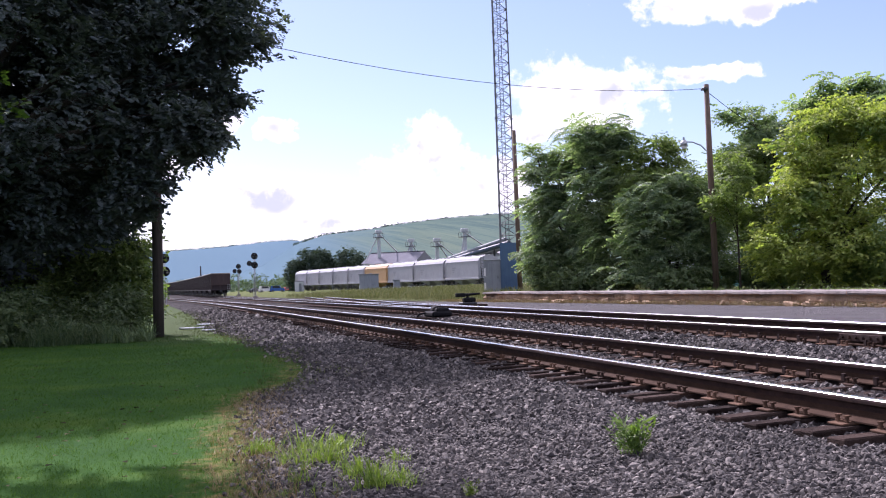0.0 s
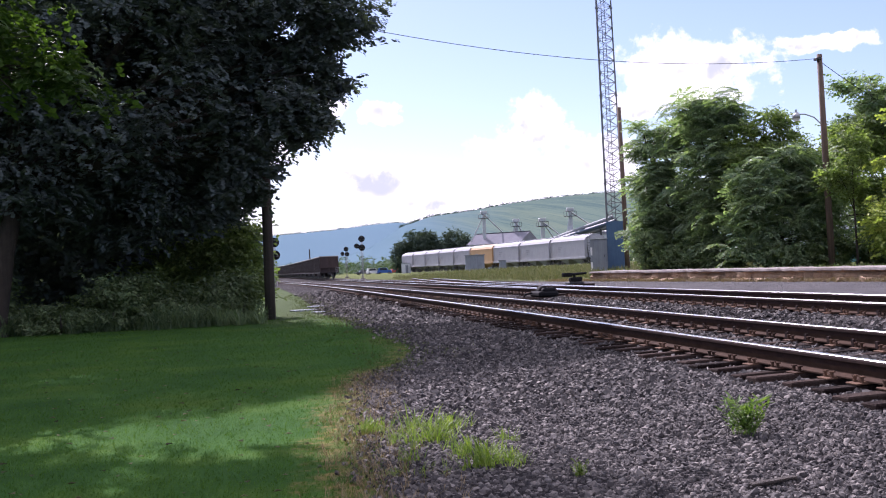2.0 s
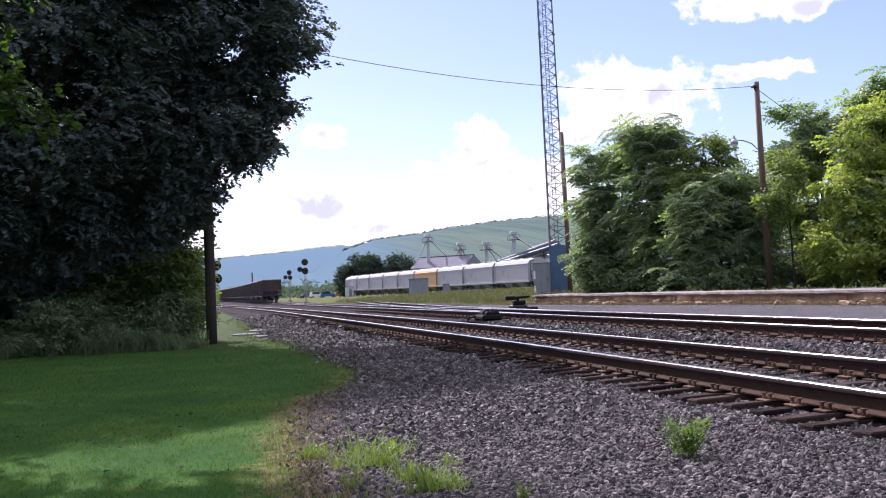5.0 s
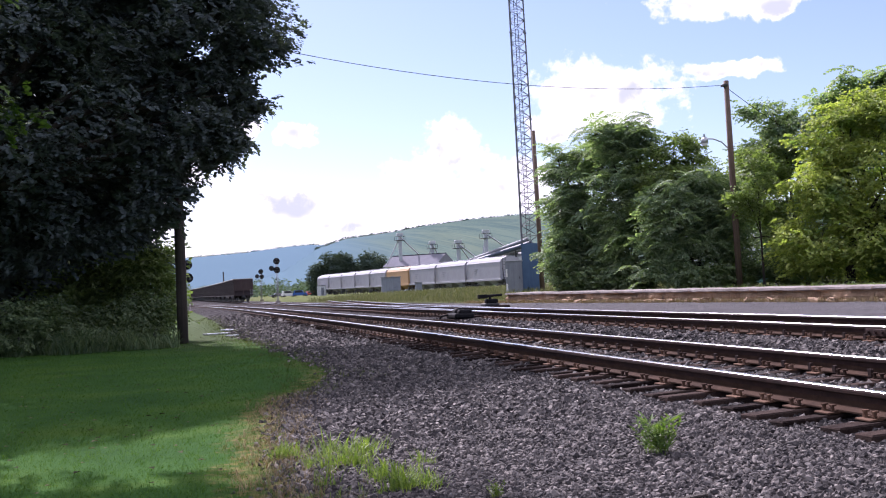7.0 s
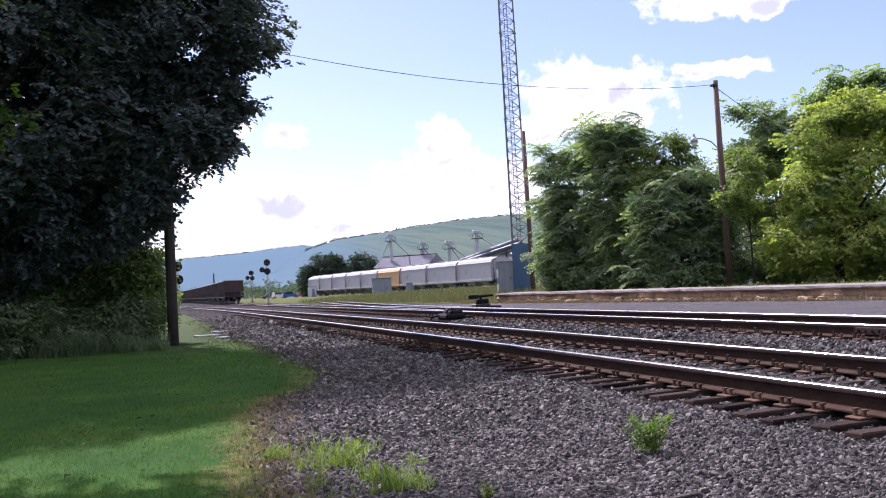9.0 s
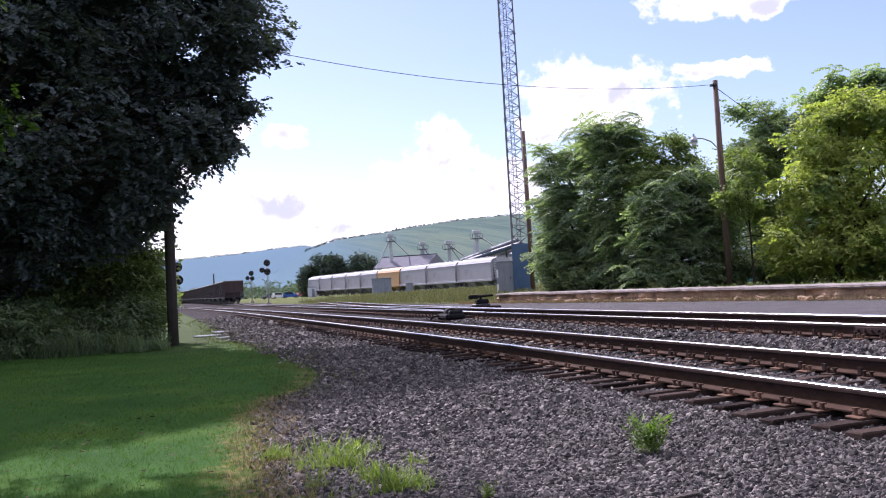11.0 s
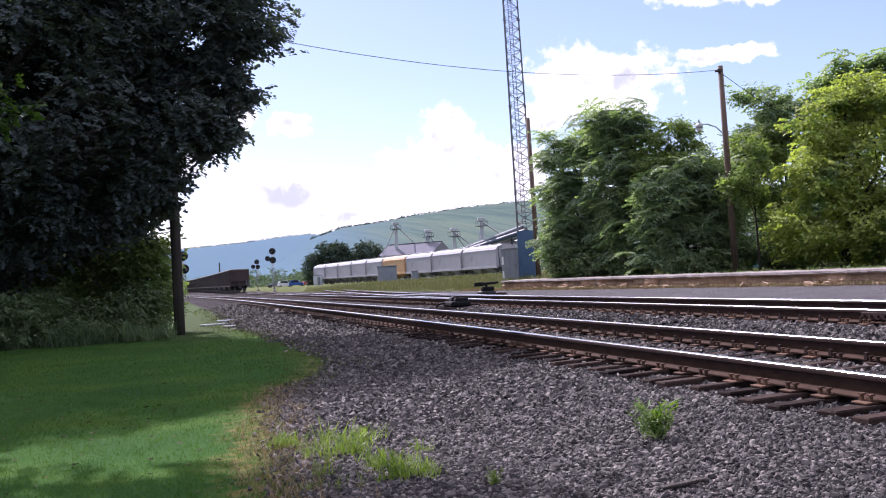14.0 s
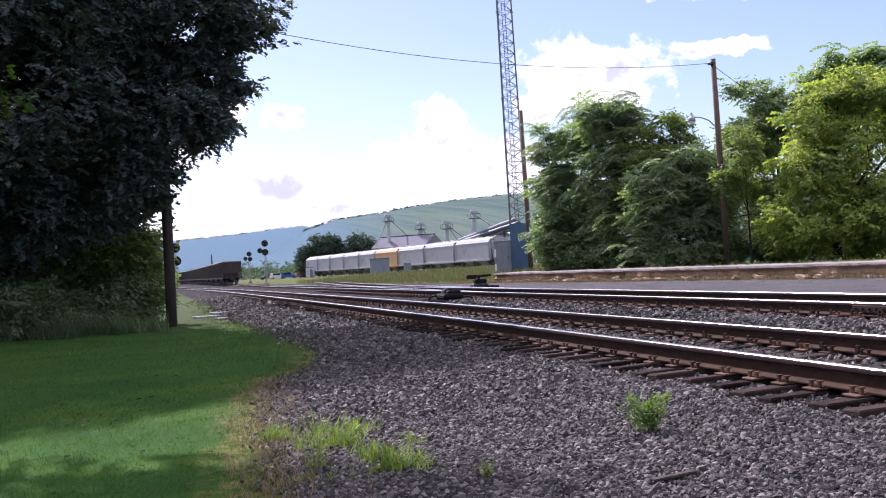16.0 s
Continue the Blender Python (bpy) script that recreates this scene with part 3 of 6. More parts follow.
def tie_mesh():
    bm = box((2.59, 0.225, 0.17), (0, 0, -0.085), 0.012)
    for v in bm.verts:
        v.co.x += 0.02 * noise.noise(v.co * 7)
        v.co.z += 0.012 * noise.noise(v.co * 9 + Vector((3, 1, 0)))
    me = bpy.data.meshes.new("tie")
    bm.to_mesh(me)
    bm.free()
    me.materials.append(M["tie"])
    return me


def plate_mesh():
    bm = box((0.36, 0.19, 0.016), (0, 0, 0.008), 0.004)
    for sx in (-0.12, 0.12):
        join_box(bm, (0.03, 0.19, 0.014), (sx * 0.82, 0, 0.022))
        for sy in (-0.06, 0.05):
            join_box(bm, (0.024, 0.022, 0.06), (sx * 0.95, sy, 0.035))
            join_box(bm, (0.045, 0.032, 0.014), (sx * 0.90, sy, 0.066))
    me = bpy.data.meshes.new("tie_plate")
    bm.to_mesh(me)
    bm.free()
    me.materials.append(M["plate"])
    return me


def anchor_mesh():
    bm = box((0.19, 0.03, 0.035), (0, 0, 0.0), 0.006)
    join_box(bm, (0.03, 0.05, 0.075), (-0.085, 0, 0.03))
    join_box(bm, (0.03, 0.05, 0.06), (0.085, 0, 0.025))
    me = bpy.data.meshes.new("rail_anchor")
    bm.to_mesh(me)
    bm.free()
    me.materials.append(M["rust"])
    return me


TIE, PLATE, ANCHOR = tie_mesh(), plate_mesh(), anchor_mesh()
GAUGE = 0.7525


def build_track(name, path, z_left, z_right, ties_to, label, first=4.0, spacing=0.50, anchors=False):
    top = empty(name, Matrix(), label, "railway track", kind="structure")
    for off, z in ((-GAUGE, z_left), (GAUGE, z_right)):
        p = offset(path, off)
        zz = z - 0.185 + sag(p[:, 1])
        piece("rail", rail_mesh("rail", np.c_[p, zz]), top, "rusted steel rail with a polished bright head")
    rng = random.Random(len(name) + int(z_left * 1000))
    d = np.gradient(path, axis=0)
    s = np.r_[0, np.cumsum(np.linalg.norm(np.diff(path, axis=0), axis=1))]
    far_v, far_f = [], []
    tilt = math.degrees(math.atan2(z_right - z_left, 2 * GAUGE))
    y0 = float(path[0, 1])
    for q in np.arange(max(first - y0, 0.3), s[-1] - 1, spacing):
        x, y = float(np.interp(q, s, path[:, 0])), float(np.interp(q, s, path[:, 1]))
        if y > ties_to:
            break
        dx, dy = float(np.interp(q, s, d[:, 0])), float(np.interp(q, s, d[:, 1]))
        head = -math.degrees(math.atan2(dx, dy))
        zt = (z_left + z_right) / 2 - 0.185 - 0.016 + float(sag(y))
        jig = rng.uniform(-0.06, 0.06)
        m = pose(x + rng.uniform(-0.1, 0.1), y + jig, zt - rng.uniform(0, 0.015), 0, -tilt, head + rng.uniform(-2.2, 2.2)) @ Matrix.Diagonal((1, rng.uniform(0.85, 1.12), 1, 1))
        piece("tie", TIE, top, at=m)
        if y < ties_to * 0.75:
            for off, z in ((-GAUGE, z_left), (GAUGE, z_right)):
                c, sn = math.cos(radians(head)), math.sin(radians(head))
                piece("tie_plate", PLATE, top, at=pose(x + off * c, y + jig + off * sn, z - 0.185 - 0.0165 + float(sag(y)), 0, -tilt, head))
                if anchors and y < 34 and (off > 0 or z > 0.5):
                    piece("rail_anchor", ANCHOR, top, at=pose(x + off * c, y + jig + 0.15 + off * sn, z - 0.17 + float(sag(y)), 0, -tilt, head))
    return top


build_track("track_1", TRACK_1, 0.446, 0.495, 75, "main railway track on dark timber ties", anchors=True)
build_track("track_2", TRACK_2, 0.580, 0.585, 62, "second railway track beside the main one", first=6.0, anchors=True)
build_track("track_3", TRACK_3, 0.588, 0.588, 60, "siding track curving off towards the freight cars", first=44.0)
build_track("track_4", TRACK_HOP, 0.50, 0.50, 86, "yard track under the covered hopper cars", first=84.0)


def build_joint_bar(y):
    bm = box((0.03, 0.9, 0.10), (0, 0, 0.09), 0.006)
    for i in range(6):
        tube([(-0.045, -0.36 + i * 0.145, 0.095), (0.02, -0.36 + i * 0.145, 0.095)], 0.022, 6, bm)
    ob = part("joint_bar", bm, M["rust"], None)
    ob.matrix_basis = pose(9.95 - GAUGE - 0.035, y, 0.395)
    ob.parent = bpy.data.objects["track_2"]


build_joint_bar(12.3)


def build_platform():
    top = empty("pavement_platform", Matrix(), "low broken concrete loading platform with an ochre crumbling face", "platform", kind="structure")
    (xa, ya), (xb, yb) = PLAT_A, PLAT_B
    length = math.hypot(xb - xa, yb - ya)
    turn = -math.degrees(math.atan2(xb - xa, yb - ya))
    rng = random.Random(5)
    y = 0.0
    while y < length - 0.5:
        step = min(rng.uniform(2.6, 4.0), length - y)
        bm = bmesh.new()
        n = 26
        rows = []
        for i in range(n + 1):
            yy = y + 0.015 + (step - 0.03) * i / n
            k = noise.noise((yy * 0.9, 3.1, 0)) * 0.16 + noise.noise((yy * 3.7, 9.1, 0)) * 0.10
            lip = noise.noise((yy * 1.3, 7.7, 0)) * 0.06 + noise.noise((yy * 5.3, 2.7, 0)) * 0.03
            crumble = max(0.0, noise.noise((yy * 0.33, 1.2, 5)) + 0.15) * 0.25
            prof = [(0.16 + k * 0.5, -0.12), (0.10 + k, 0.12), (0.12 + k + crumble, 0.26), (0.02 + lip + crumble * 0.5, 0.30), (0.0 + lip, 0.33 + lip * 0.4), (0.02 + lip, 0.40), (1.6, 0.41), (1.6, -0.12)]
            rows.append([bm.verts.new((x, yy, z + 0.02 * noise.noise((yy * 2.3, x * 3, z)))) for x, z in prof])
        for a, b in zip(rows, rows[1:]):
            for j in range(len(a)):
                q = (j + 1) % len(a)
                bm.faces.new((a[j], b[j], b[q], a[q]))
        bm.faces.new(rows[0])
        bm.faces.new(rows[-1][::-1])
        bmesh.ops.recalc_face_normals(bm, faces=bm.faces[:])
        for f in bm.faces:
            c = f.calc_center_median()
            f.material_index = 1 if c.x < 0.5 and c.z < 0.30 else 0
        me = bpy.data.meshes.new("slab")
        bm.to_mesh(me)
        bm.free()
        me.materials.append(M["concrete"])
        me.materials.append(M["concrete_broken"])
        piece("slab", me, top, at=pose(xa, ya, 0.40, 0, 0, turn))
        y += step
    lumps = []
    for i in range(4):
        bm = box((rng.uniform(0.2, 0.4), rng.uniform(0.25, 0.6), rng.uniform(0.12, 0.2)), (0, 0, 0.05), 0.03)
        for v in bm.verts:
            v.co += Vector((noise.noise(v.co * 5 + Vector((i, 0, 0))), noise.noise(v.co * 6 + Vector((0, i, 3))), noise.noise(v.co * 7 + Vector((5, 0, i))))) * 0.09
        me = bpy.data.meshes.new("chunk")
        bm.to_mesh(me)
        bm.free()
        me.materials.append(M["concrete_broken"])
        lumps.append(me)
    for i in range(90):
        yy = 8 + 45 * rng.random() ** 0.8
        x = float(plat_x(yy)) - abs(rng.gauss(0, 0.16)) + 0.12
        piece("chunk", lumps[i % 4], top, at=pose(x, yy, 0.385 + float(sag(yy)), rng.uniform(-12, 12), rng.uniform(-12, 12), rng.uniform(0, 360)) @ Matrix.Scale(rng.uniform(0.5, 1.2), 4))
    return top


build_platform()


# ---- plants ----
def spray(kind):
    """Leaf quads of one twig, around the origin, growing along +x."""
    leaf = np.array([(0, 0, 0), (0.52, 0.42, 0.06), (1.0, 0, -0.08), (0.52, -0.42, 0.06)])
    out = []
    rng = np.random.default_rng(7)
    if kind == "rosette":
        for b in range(7):
            h = b * 2 * math.pi / 7 + rng.uniform(-0.3, 0.3)
            ln, lift = rng.uniform(0.45, 0.7), rng.uniform(0.0, 0.5)
            c, s0 = math.cos(h), math.sin(h)
            turn = np.array([[c, -s0, 0], [s0, c, 0], [0, 0, 1]])
            for i in range(6):
                for s in (-1, 1):
                    a = radians(58) * s
                    l = leaf * (0.17 * (1 - 0.4 * abs(i - 2.5) / 2.5), 0.13, 0.15)
                    r = np.array([[math.cos(a), -math.sin(a), 0], [math.sin(a), math.cos(a), 0], [0, 0, 1]])
                    x = 0.10 + ln * i / 6
                    q = l @ r.T
                    q = q + (x, 0, lift * x - 0.85 * x * x) + np.outer(np.abs(q[:, 1]), (0, 0, -0.45))
                    out.append(q @ turn.T)
    elif kind == "maple":
        for i in range(9):
            a = rng.uniform(-1.6, 1.6)
            t = rng.uniform(-0.5, 0.5)
            l = leaf * (0.13, 0.15, 0.13) * rng.uniform(0.75, 1.2)
            r = np.array(Euler((t, rng.uniform(-0.3, 0.5), a)).to_matrix())
            out.append(l @ r.T + (rng.uniform(0, 0.32), rng.uniform(-0.14, 0.14), rng.uniform(-0.08, 0.06)))
    elif kind == "small":
        for i in range(8):
            a = rng.uniform(-1.5, 1.5)
            l = leaf * (0.11, 0.10, 0.10) * rng.uniform(0.8, 1.3)
            r = np.array(Euler((rng.uniform(-0.5, 0.5), rng.uniform(-0.3, 0.5), a)).to_matrix())
            out.append(l @ r.T + (rng.uniform(0, 0.34), rng.uniform(-0.12, 0.12), rng.uniform(-0.08, 0.08)))
    elif kind == "fine":
        for i in range(6):
            a = rng.uniform(-math.pi, math.pi)
            h, lean, w = rng.uniform(0.45, 1.0), rng.uniform(0.15, 0.9), 0.020
            c, s = math.cos(a), math.sin(a)
            bx, by = rng.uniform(-0.2, 0.2, 2)
            for q in ([(0, -w, 0), (lean * 0.18, -w, h * 0.45), (lean * 0.18, w, h * 0.45), (0, w, 0)],
                      [(lean * 0.18, -w, h * 0.45), (lean * 0.5, -w * 0.8, h * 0.82), (lean * 0.5, w * 0.8, h * 0.82), (lean * 0.18, w, h * 0.45)],
                      [(lean * 0.5, -w * 0.8, h * 0.82), (lean * 0.8, -w * 0.2, h * 0.97), (lean * 0.8, w * 0.2, h * 0.97), (lean * 0.5, w * 0.8, h * 0.82)]):
                q = np.array(q)
                out.append(np.stack([q[:, 0] * c - q[:, 1] * s + bx, q[:, 0] * s + q[:, 1] * c + by, q[:, 2]], -1))
    elif kind == "herb":
        for i in range(5):
            a = rng.uniform(-math.pi, math.pi)
            lean, h = rng.uniform(0.1, 0.45), rng.uniform(0.7, 1.0)
            c, s = math.cos(a), math.sin(a)
            out.append(np.array([(0, 0, 0), (0.012, 0, 0), (lean * c + 0.008, lean * s, h), (lean * c, lean * s, h)]))
            for j in range(9):
                t = 0.2 + 0.8 * j / 9
                r = np.array(Euler((rng.uniform(-0.5, 0.5), rng.uniform(-1.1, -0.1), rng.uniform(-3.1, 3.1))).to_matrix())
                out.append((leaf * (0.30, 0.075, 0.12)) @ r.T + (lean * c * t, lean * s * t, h * t))
    elif kind == "blade":
        for i in range(5):
            a = rng.uniform(-math.pi, math.pi)
            h = rng.uniform(0.7, 1.0)
            lean = rng.uniform(0.1, 0.55)
            w = 0.035
            c, s = math.cos(a), math.sin(a)
            q = np.array([(0, -w, 0), (lean * 0.45, -w * 0.8, h * 0.62), (lean, 0, h), (lean * 0.45, w * 0.8, h * 0.62)])
            q = np.stack([q[:, 0] * c - q[:, 1] * s, q[:, 0] * s + q[:, 1] * c, q[:, 2]], -1)
            out.append(q + (rng.uniform(-0.15, 0.15), rng.uniform(-0.15, 0.15), 0))
    return np.array(out)


SPRAYS = {k: spray(k) for k in ("rosette", "maple", "small", "blade", "fine", "herb")}


def scatter(kind, centres, heading, droop, size, rng, upright=False):
    """Places a spray at every centre: returns vertices and faces."""
    t = SPRAYS[kind]
    n = len(centres)
    ca, sa = np.cos(heading), np.sin(heading)
    if upright:
        R = np.stack([np.stack([ca, -sa, 0 * ca], -1), np.stack([sa, ca, 0 * ca], -1), np.stack([0 * ca, 0 * ca, 1 + 0 * ca], -1)], 1)
    else:
        cd, sd = np.cos(droop), np.sin(droop)
        roll = rng.uniform(-0.7, 0.7, n)
        cr, sr = np.cos(roll), np.sin(roll)
        ax = np.stack([ca * cd, sa * cd, -sd], -1)
        side = np.stack([-sa, ca, 0 * ca], -1)
        up = np.cross(ax, side)
        s2 = side * cr[:, None] + up * sr[:, None]
        u2 = np.cross(ax, s2)
        R = np.stack([ax, s2, u2], -1)
    p = t.reshape(-1, 3)
    v = np.einsum("nij,kj->nki", R, p) * np.asarray(size).reshape(-1, 1, 1) + centres[:, None]
    f = np.arange(n * len(p)).reshape(-1, 4)
    return v.reshape(-1, 3), f


def crown_points(lobes, n, rng, rough=0.28, inner=0.45, per=26, flat=0.7, loose=1.0):
    """Sprigs over lobes (x, y, z, rx, ry, rz): most near the uneven skin, gathered in clumps."""
    lobes = np.array(lobes, float)
    weight = (lobes[:, 3] * lobes[:, 4] + lobes[:, 4] * lobes[:, 5] + lobes[:, 3] * lobes[:, 5])
    weight /= weight.sum()
    clumps = max(20, n // per)
    which = rng.choice(len(lobes), clumps, p=weight)
    d = rng.normal(size=(clumps, 3))
    d /= np.linalg.norm(d, axis=1)[:, None]
    bulge = np.array([noise.noise(Vector(q) * 2.3 + Vector((w * 3.1, 0, 0))) for q, w in zip(d, which)])
    r = (inner + (1 - inner) * rng.uniform(0, 1, clumps) ** 0.45) * (1 + rough * bulge)
    c = lobes[which, :3] + d * lobes[which, 3:] * r[:, None]
    pick = rng.integers(0, clumps, n)
    spread = loose * (0.16 * lobes[which[pick], 3:].mean(1)[:, None] + 0.12)
    pts = c[pick] + rng.normal(size=(n, 3)) * spread * (1, 1, flat)
    out = pts - lobes[which[pick], :3]
    return pts, np.arctan2(out[:, 1], out[:, 0])


def plant(name, base, lobes, sprigs, kind, leaf_mat, size, label, category="tree", trunk=0.2, group="", seed=1, limbs=True, stems=1, bark="bark", inner=0.45, rough=0.28, per=26, flat=0.7, loose=1.0):
    rng = np.random.default_rng(seed)
    lobes = [tuple(l) for l in lobes]
    top = empty(name, pose(*base), label, category, group)
    b = np.array(base)
    loc = [(l[0] - b[0], l[1] - b[1], l[2] - b[2], *l[3:]) for l in lobes]
    cx = np.average([l[:3] for l in loc], axis=0)
    bm = bmesh.new()
    rr = random.Random(seed)
    hub = Vector((cx[0] * 0.12, cx[1] * 0.12, max(0.5, cx[2] * 0.55)))
    for s in range(stems):
        jx, jy = (rr.uniform(-0.5, 0.5), rr.uniform(-0.5, 0.5)) if stems > 1 else (0, 0)
        h = hub + Vector((jx, jy, 0))
        tube([(jx * 0.5, jy * 0.5, -0.15), (jx * 0.6, jy * 0.6, 0.15), (jx * 0.8 + hub.x * 0.45, jy * 0.8 + hub.y * 0.45, hub.z * 0.55), h],
             [trunk * 1.45, trunk * 1.05, trunk * 0.85, trunk * 0.7], 9, bm)
    part("trunk", bm, M[bark], top, smooth=True)
    if limbs:
        for l in loc:
            bm = bmesh.new()
            tip = Vector(l[:3]) + Vector((0, 0, l[5] * 0.3))
            mid = hub.lerp(tip, 0.5) + Vector((rr.uniform(-0.3, 0.3), rr.uniform(-0.3, 0.3), 0.25))
            tube([hub - Vector((0, 0, 0.1)), mid, tip], [trunk * 0.5, trunk * 0.3, trunk * 0.08], 6, bm)
            for i in range(4):
                e = Vector(l[:3]) + Vector((rr.uniform(-1, 1) * l[3], rr.uniform(-1, 1) * l[4], rr.uniform(-0.6, 1) * l[5])) * 0.8
                a = mid.lerp(tip, rr.uniform(0, 0.8))
                tube([a, a.lerp(e, 0.5) + Vector((0, 0, 0.12)), e], [trunk * 0.16, trunk * 0.1, trunk * 0.03], 5, bm)
            part("limb", bm, M[bark], top, smooth=True)
    pts, heading = crown_points(loc, sprigs, rng, rough, inner, per, flat, loose)
    low = land(pts[:, 0] + b[0], pts[:, 1] + b[1]) - b[2] + 0.08
    keep = pts[:, 2] > low
    pts, heading = pts[keep], heading[keep]
    n = len(pts)
    v, f = scatter(kind, pts, heading + rng.normal(0, 0.7, n), rng.uniform(-0.35, 0.75, n) * (0.6 if kind == "rosette" else 1), size * rng.uniform(0.75, 1.3, n), rng)
    piece("crown", mesh_of("crown", v, f, leaf_mat), top)
    return top

# left side: the big shade tree, its neighbour and the sunlit branch close by
plant("maple_tree", (-7.3, 31.4, 0.0), [(-3.2, 32.4, 8.2, 4.0, 3.2, 4.2), (1.15, 31.2, 9.1, 1.95, 2.2, 2.0), (0.55, 31.6, 6.2, 1.35, 1.8, 1.4), (1.5, 31.4, 5.75, 0.75, 0.8, 0.8), (1.8, 31.2, 7.3, 0.8, 0.9, 0.9), (-0.40, 32.0, 4.6, 0.9, 1.4, 1.3), (0.15, 32.0, 4.9, 0.5, 0.7, 0.8), (1.75, 31.2, 8.0, 0.8, 1.2, 0.8),
      (-6.8, 32.6, 6.0, 3.0, 3.0, 3.2), (-3.0, 33.5, 4.2, 2.4, 2.0, 1.7), (0.2, 31.5, 12.0, 2.4, 2.6, 2.4), (-5, 32, 13, 4, 3.5, 3)], 37000, "maple", M["leaf_dark"], 0.9,
      "large dark green maple tree in full leaf beside the lawn", trunk=0.33, seed=3, per=75, flat=0.7, loose=0.8, rough=0.34)
plant("maple_tree", (-12.5, 36.0, 0.0), [(-10.5, 36.0, 6.5, 4.2, 3.5, 5.0), (-6.0, 37.5, 5.5, 4.0, 3.0, 4.4), (-14, 36, 9, 4, 4, 4), (-3.4, 38.5, 6.5, 2.0, 2.0, 4.0)], 8000, "maple", M["leaf_dark"], 1.4,
      "dark shaded maple tree behind the larger one", trunk=0.35, seed=4)
plant("maple_tree", (-5.0, 38.5, 0.0), [(-5.5, 38.5, 9.0, 3.6, 1.8, 4.5), (-2.4, 38.5, 9.6, 2.2, 1.6, 3.6), (-1.6, 38.6, 12.5, 2.4, 1.6, 2.6), (-9.5, 38.5, 10.5, 3.4, 1.8, 4.0), (-2.6, 38.8, 5.0, 1.6, 1.4, 2.2), (-1.5, 38.6, 3.8, 1.2, 1.2, 1.9)], 8500, "maple", M["leaf_dark"], 1.75,
      "dense dark maple tree deep in the shade", trunk=0.3, seed=6, inner=0.15)
# the high lobes, above the view, are added to shade the near lawn
plant("maple_tree", (-7.5, 15.6, 0.0), [(-4.6, 16.4, 5.6, 1.5, 1.3, 1.5), (-3.6, 16.9, 4.6, 1.1, 1.0, 0.8), (-2.9, 17.4, 4.5, 0.55, 0.6, 0.42), (-5.4, 16.2, 3.9, 1.0, 1.0, 0.9), (-7.5, 15.6, 7.0, 2.2, 2.2, 2.2), (-5.2, 15.2, 8.9, 2.8, 2.8, 2.2), (-9.0, 13.0, 9.0, 3.0, 3.0, 2.5), (-3.4, 17.5, 9.3, 2.4, 2.0, 1.9), (-1.5, 18.0, 9.5, 1.5, 1.6, 1.4)], 8500, "maple", M["leaf_near"], 0.8,
      "green maple with a sunlit branch hanging over the lawn, unseen upper crown added for shade", trunk=0.22, seed=5, inner=0.2)


for i, (x, y, h) in enumerate(((-7.0, 46, 6.0), (-13.5, 45, 6.5), (-20.0, 42, 7.0), (-26.5, 44, 7.5), (-8.5, 54, 5.0))):
    plant("maple_tree", (x, y, 0.0), [(x, y, h * 0.75, 4.2, 3.0, h * 0.8), (x + 2.0, y - 0.5, h * 0.45, 3.4, 2.5, h * 0.48), (x - 2.0, y, h * 0.4, 3.2, 2.4, h * 0.42)], 1800, "maple", M["leaf_dark"], 2.7,
          "dark tree in the shaded woods behind the lawn", trunk=0.25, group="woods behind the lawn", seed=40 + i)


def build_undergrowth():
    rr = random.Random(11)
    for i in range(13):
        x = -13.5 + i * 1.02 + rr.uniform(-0.3, 0.3)
        y = 32.2 + rr.uniform(-0.7, 1.0) + (1.2 if i > 9 else 0)
        h = rr.uniform(0.35, 1.15)
        plant("shrub", (x, y, 0.0), [(x, y, h * 0.62, 0.95, 0.8, h * 0.75), (x + 0.5, y + 0.7, h * 0.9, 0.8, 0.8, h * 0.7)], 950, "small", M["leaf_shrub"], 0.75,
              "low leafy green shrub at the foot of the trees", "shrub", trunk=0.03, group="undergrowth under the trees", seed=60 + i, limbs=False, stems=4)
    for x, y, z, r in ((-0.75, 37.0, 2.1, 0.8), (-1.9, 37.4, 1.7, 1.1), (-3.4, 37.6, 1.6, 1.3)):
        plant("shrub", (x, y, 0.0), [(x, y, z * 0.75, r, r * 0.8, z * 0.7), (x + 0.3, y, z * 1.1, r * 0.6, r * 0.6, z * 0.55)], 1500, "small", M["leaf_mid"], 1.0,
              "sunlit green bush behind the wooden pole", "shrub", trunk=0.05, group="bushes behind the pole", seed=int(90 + x * 3), limbs=False, stems=3)


build_undergrowth()

# right side: sumac-like thicket, pole, yellow-green trees
R = "trees behind the platform"
SUMAC = "leafy sumac tree with drooping fronds behind the platform"
plant("sumac_tree", (21.2, 52.0, 0.75), [(20.2, 52.2, 6.3, 0.9, 1.1, 1.9), (19.6, 52.0, 7.9, 0.4, 0.6, 0.4), (21.2, 50.9, 7.6, 1.0, 1.0, 1.2), (20.5, 51.5, 3.6, 1.4, 1.3, 2.4), (19.9, 51.0, 2.4, 0.9, 1.0, 1.6)],
      640, "rosette", M["leaf_sumac"], 0.95, SUMAC, trunk=0.12, group=R, seed=21, stems=2, per=4, inner=0.55)
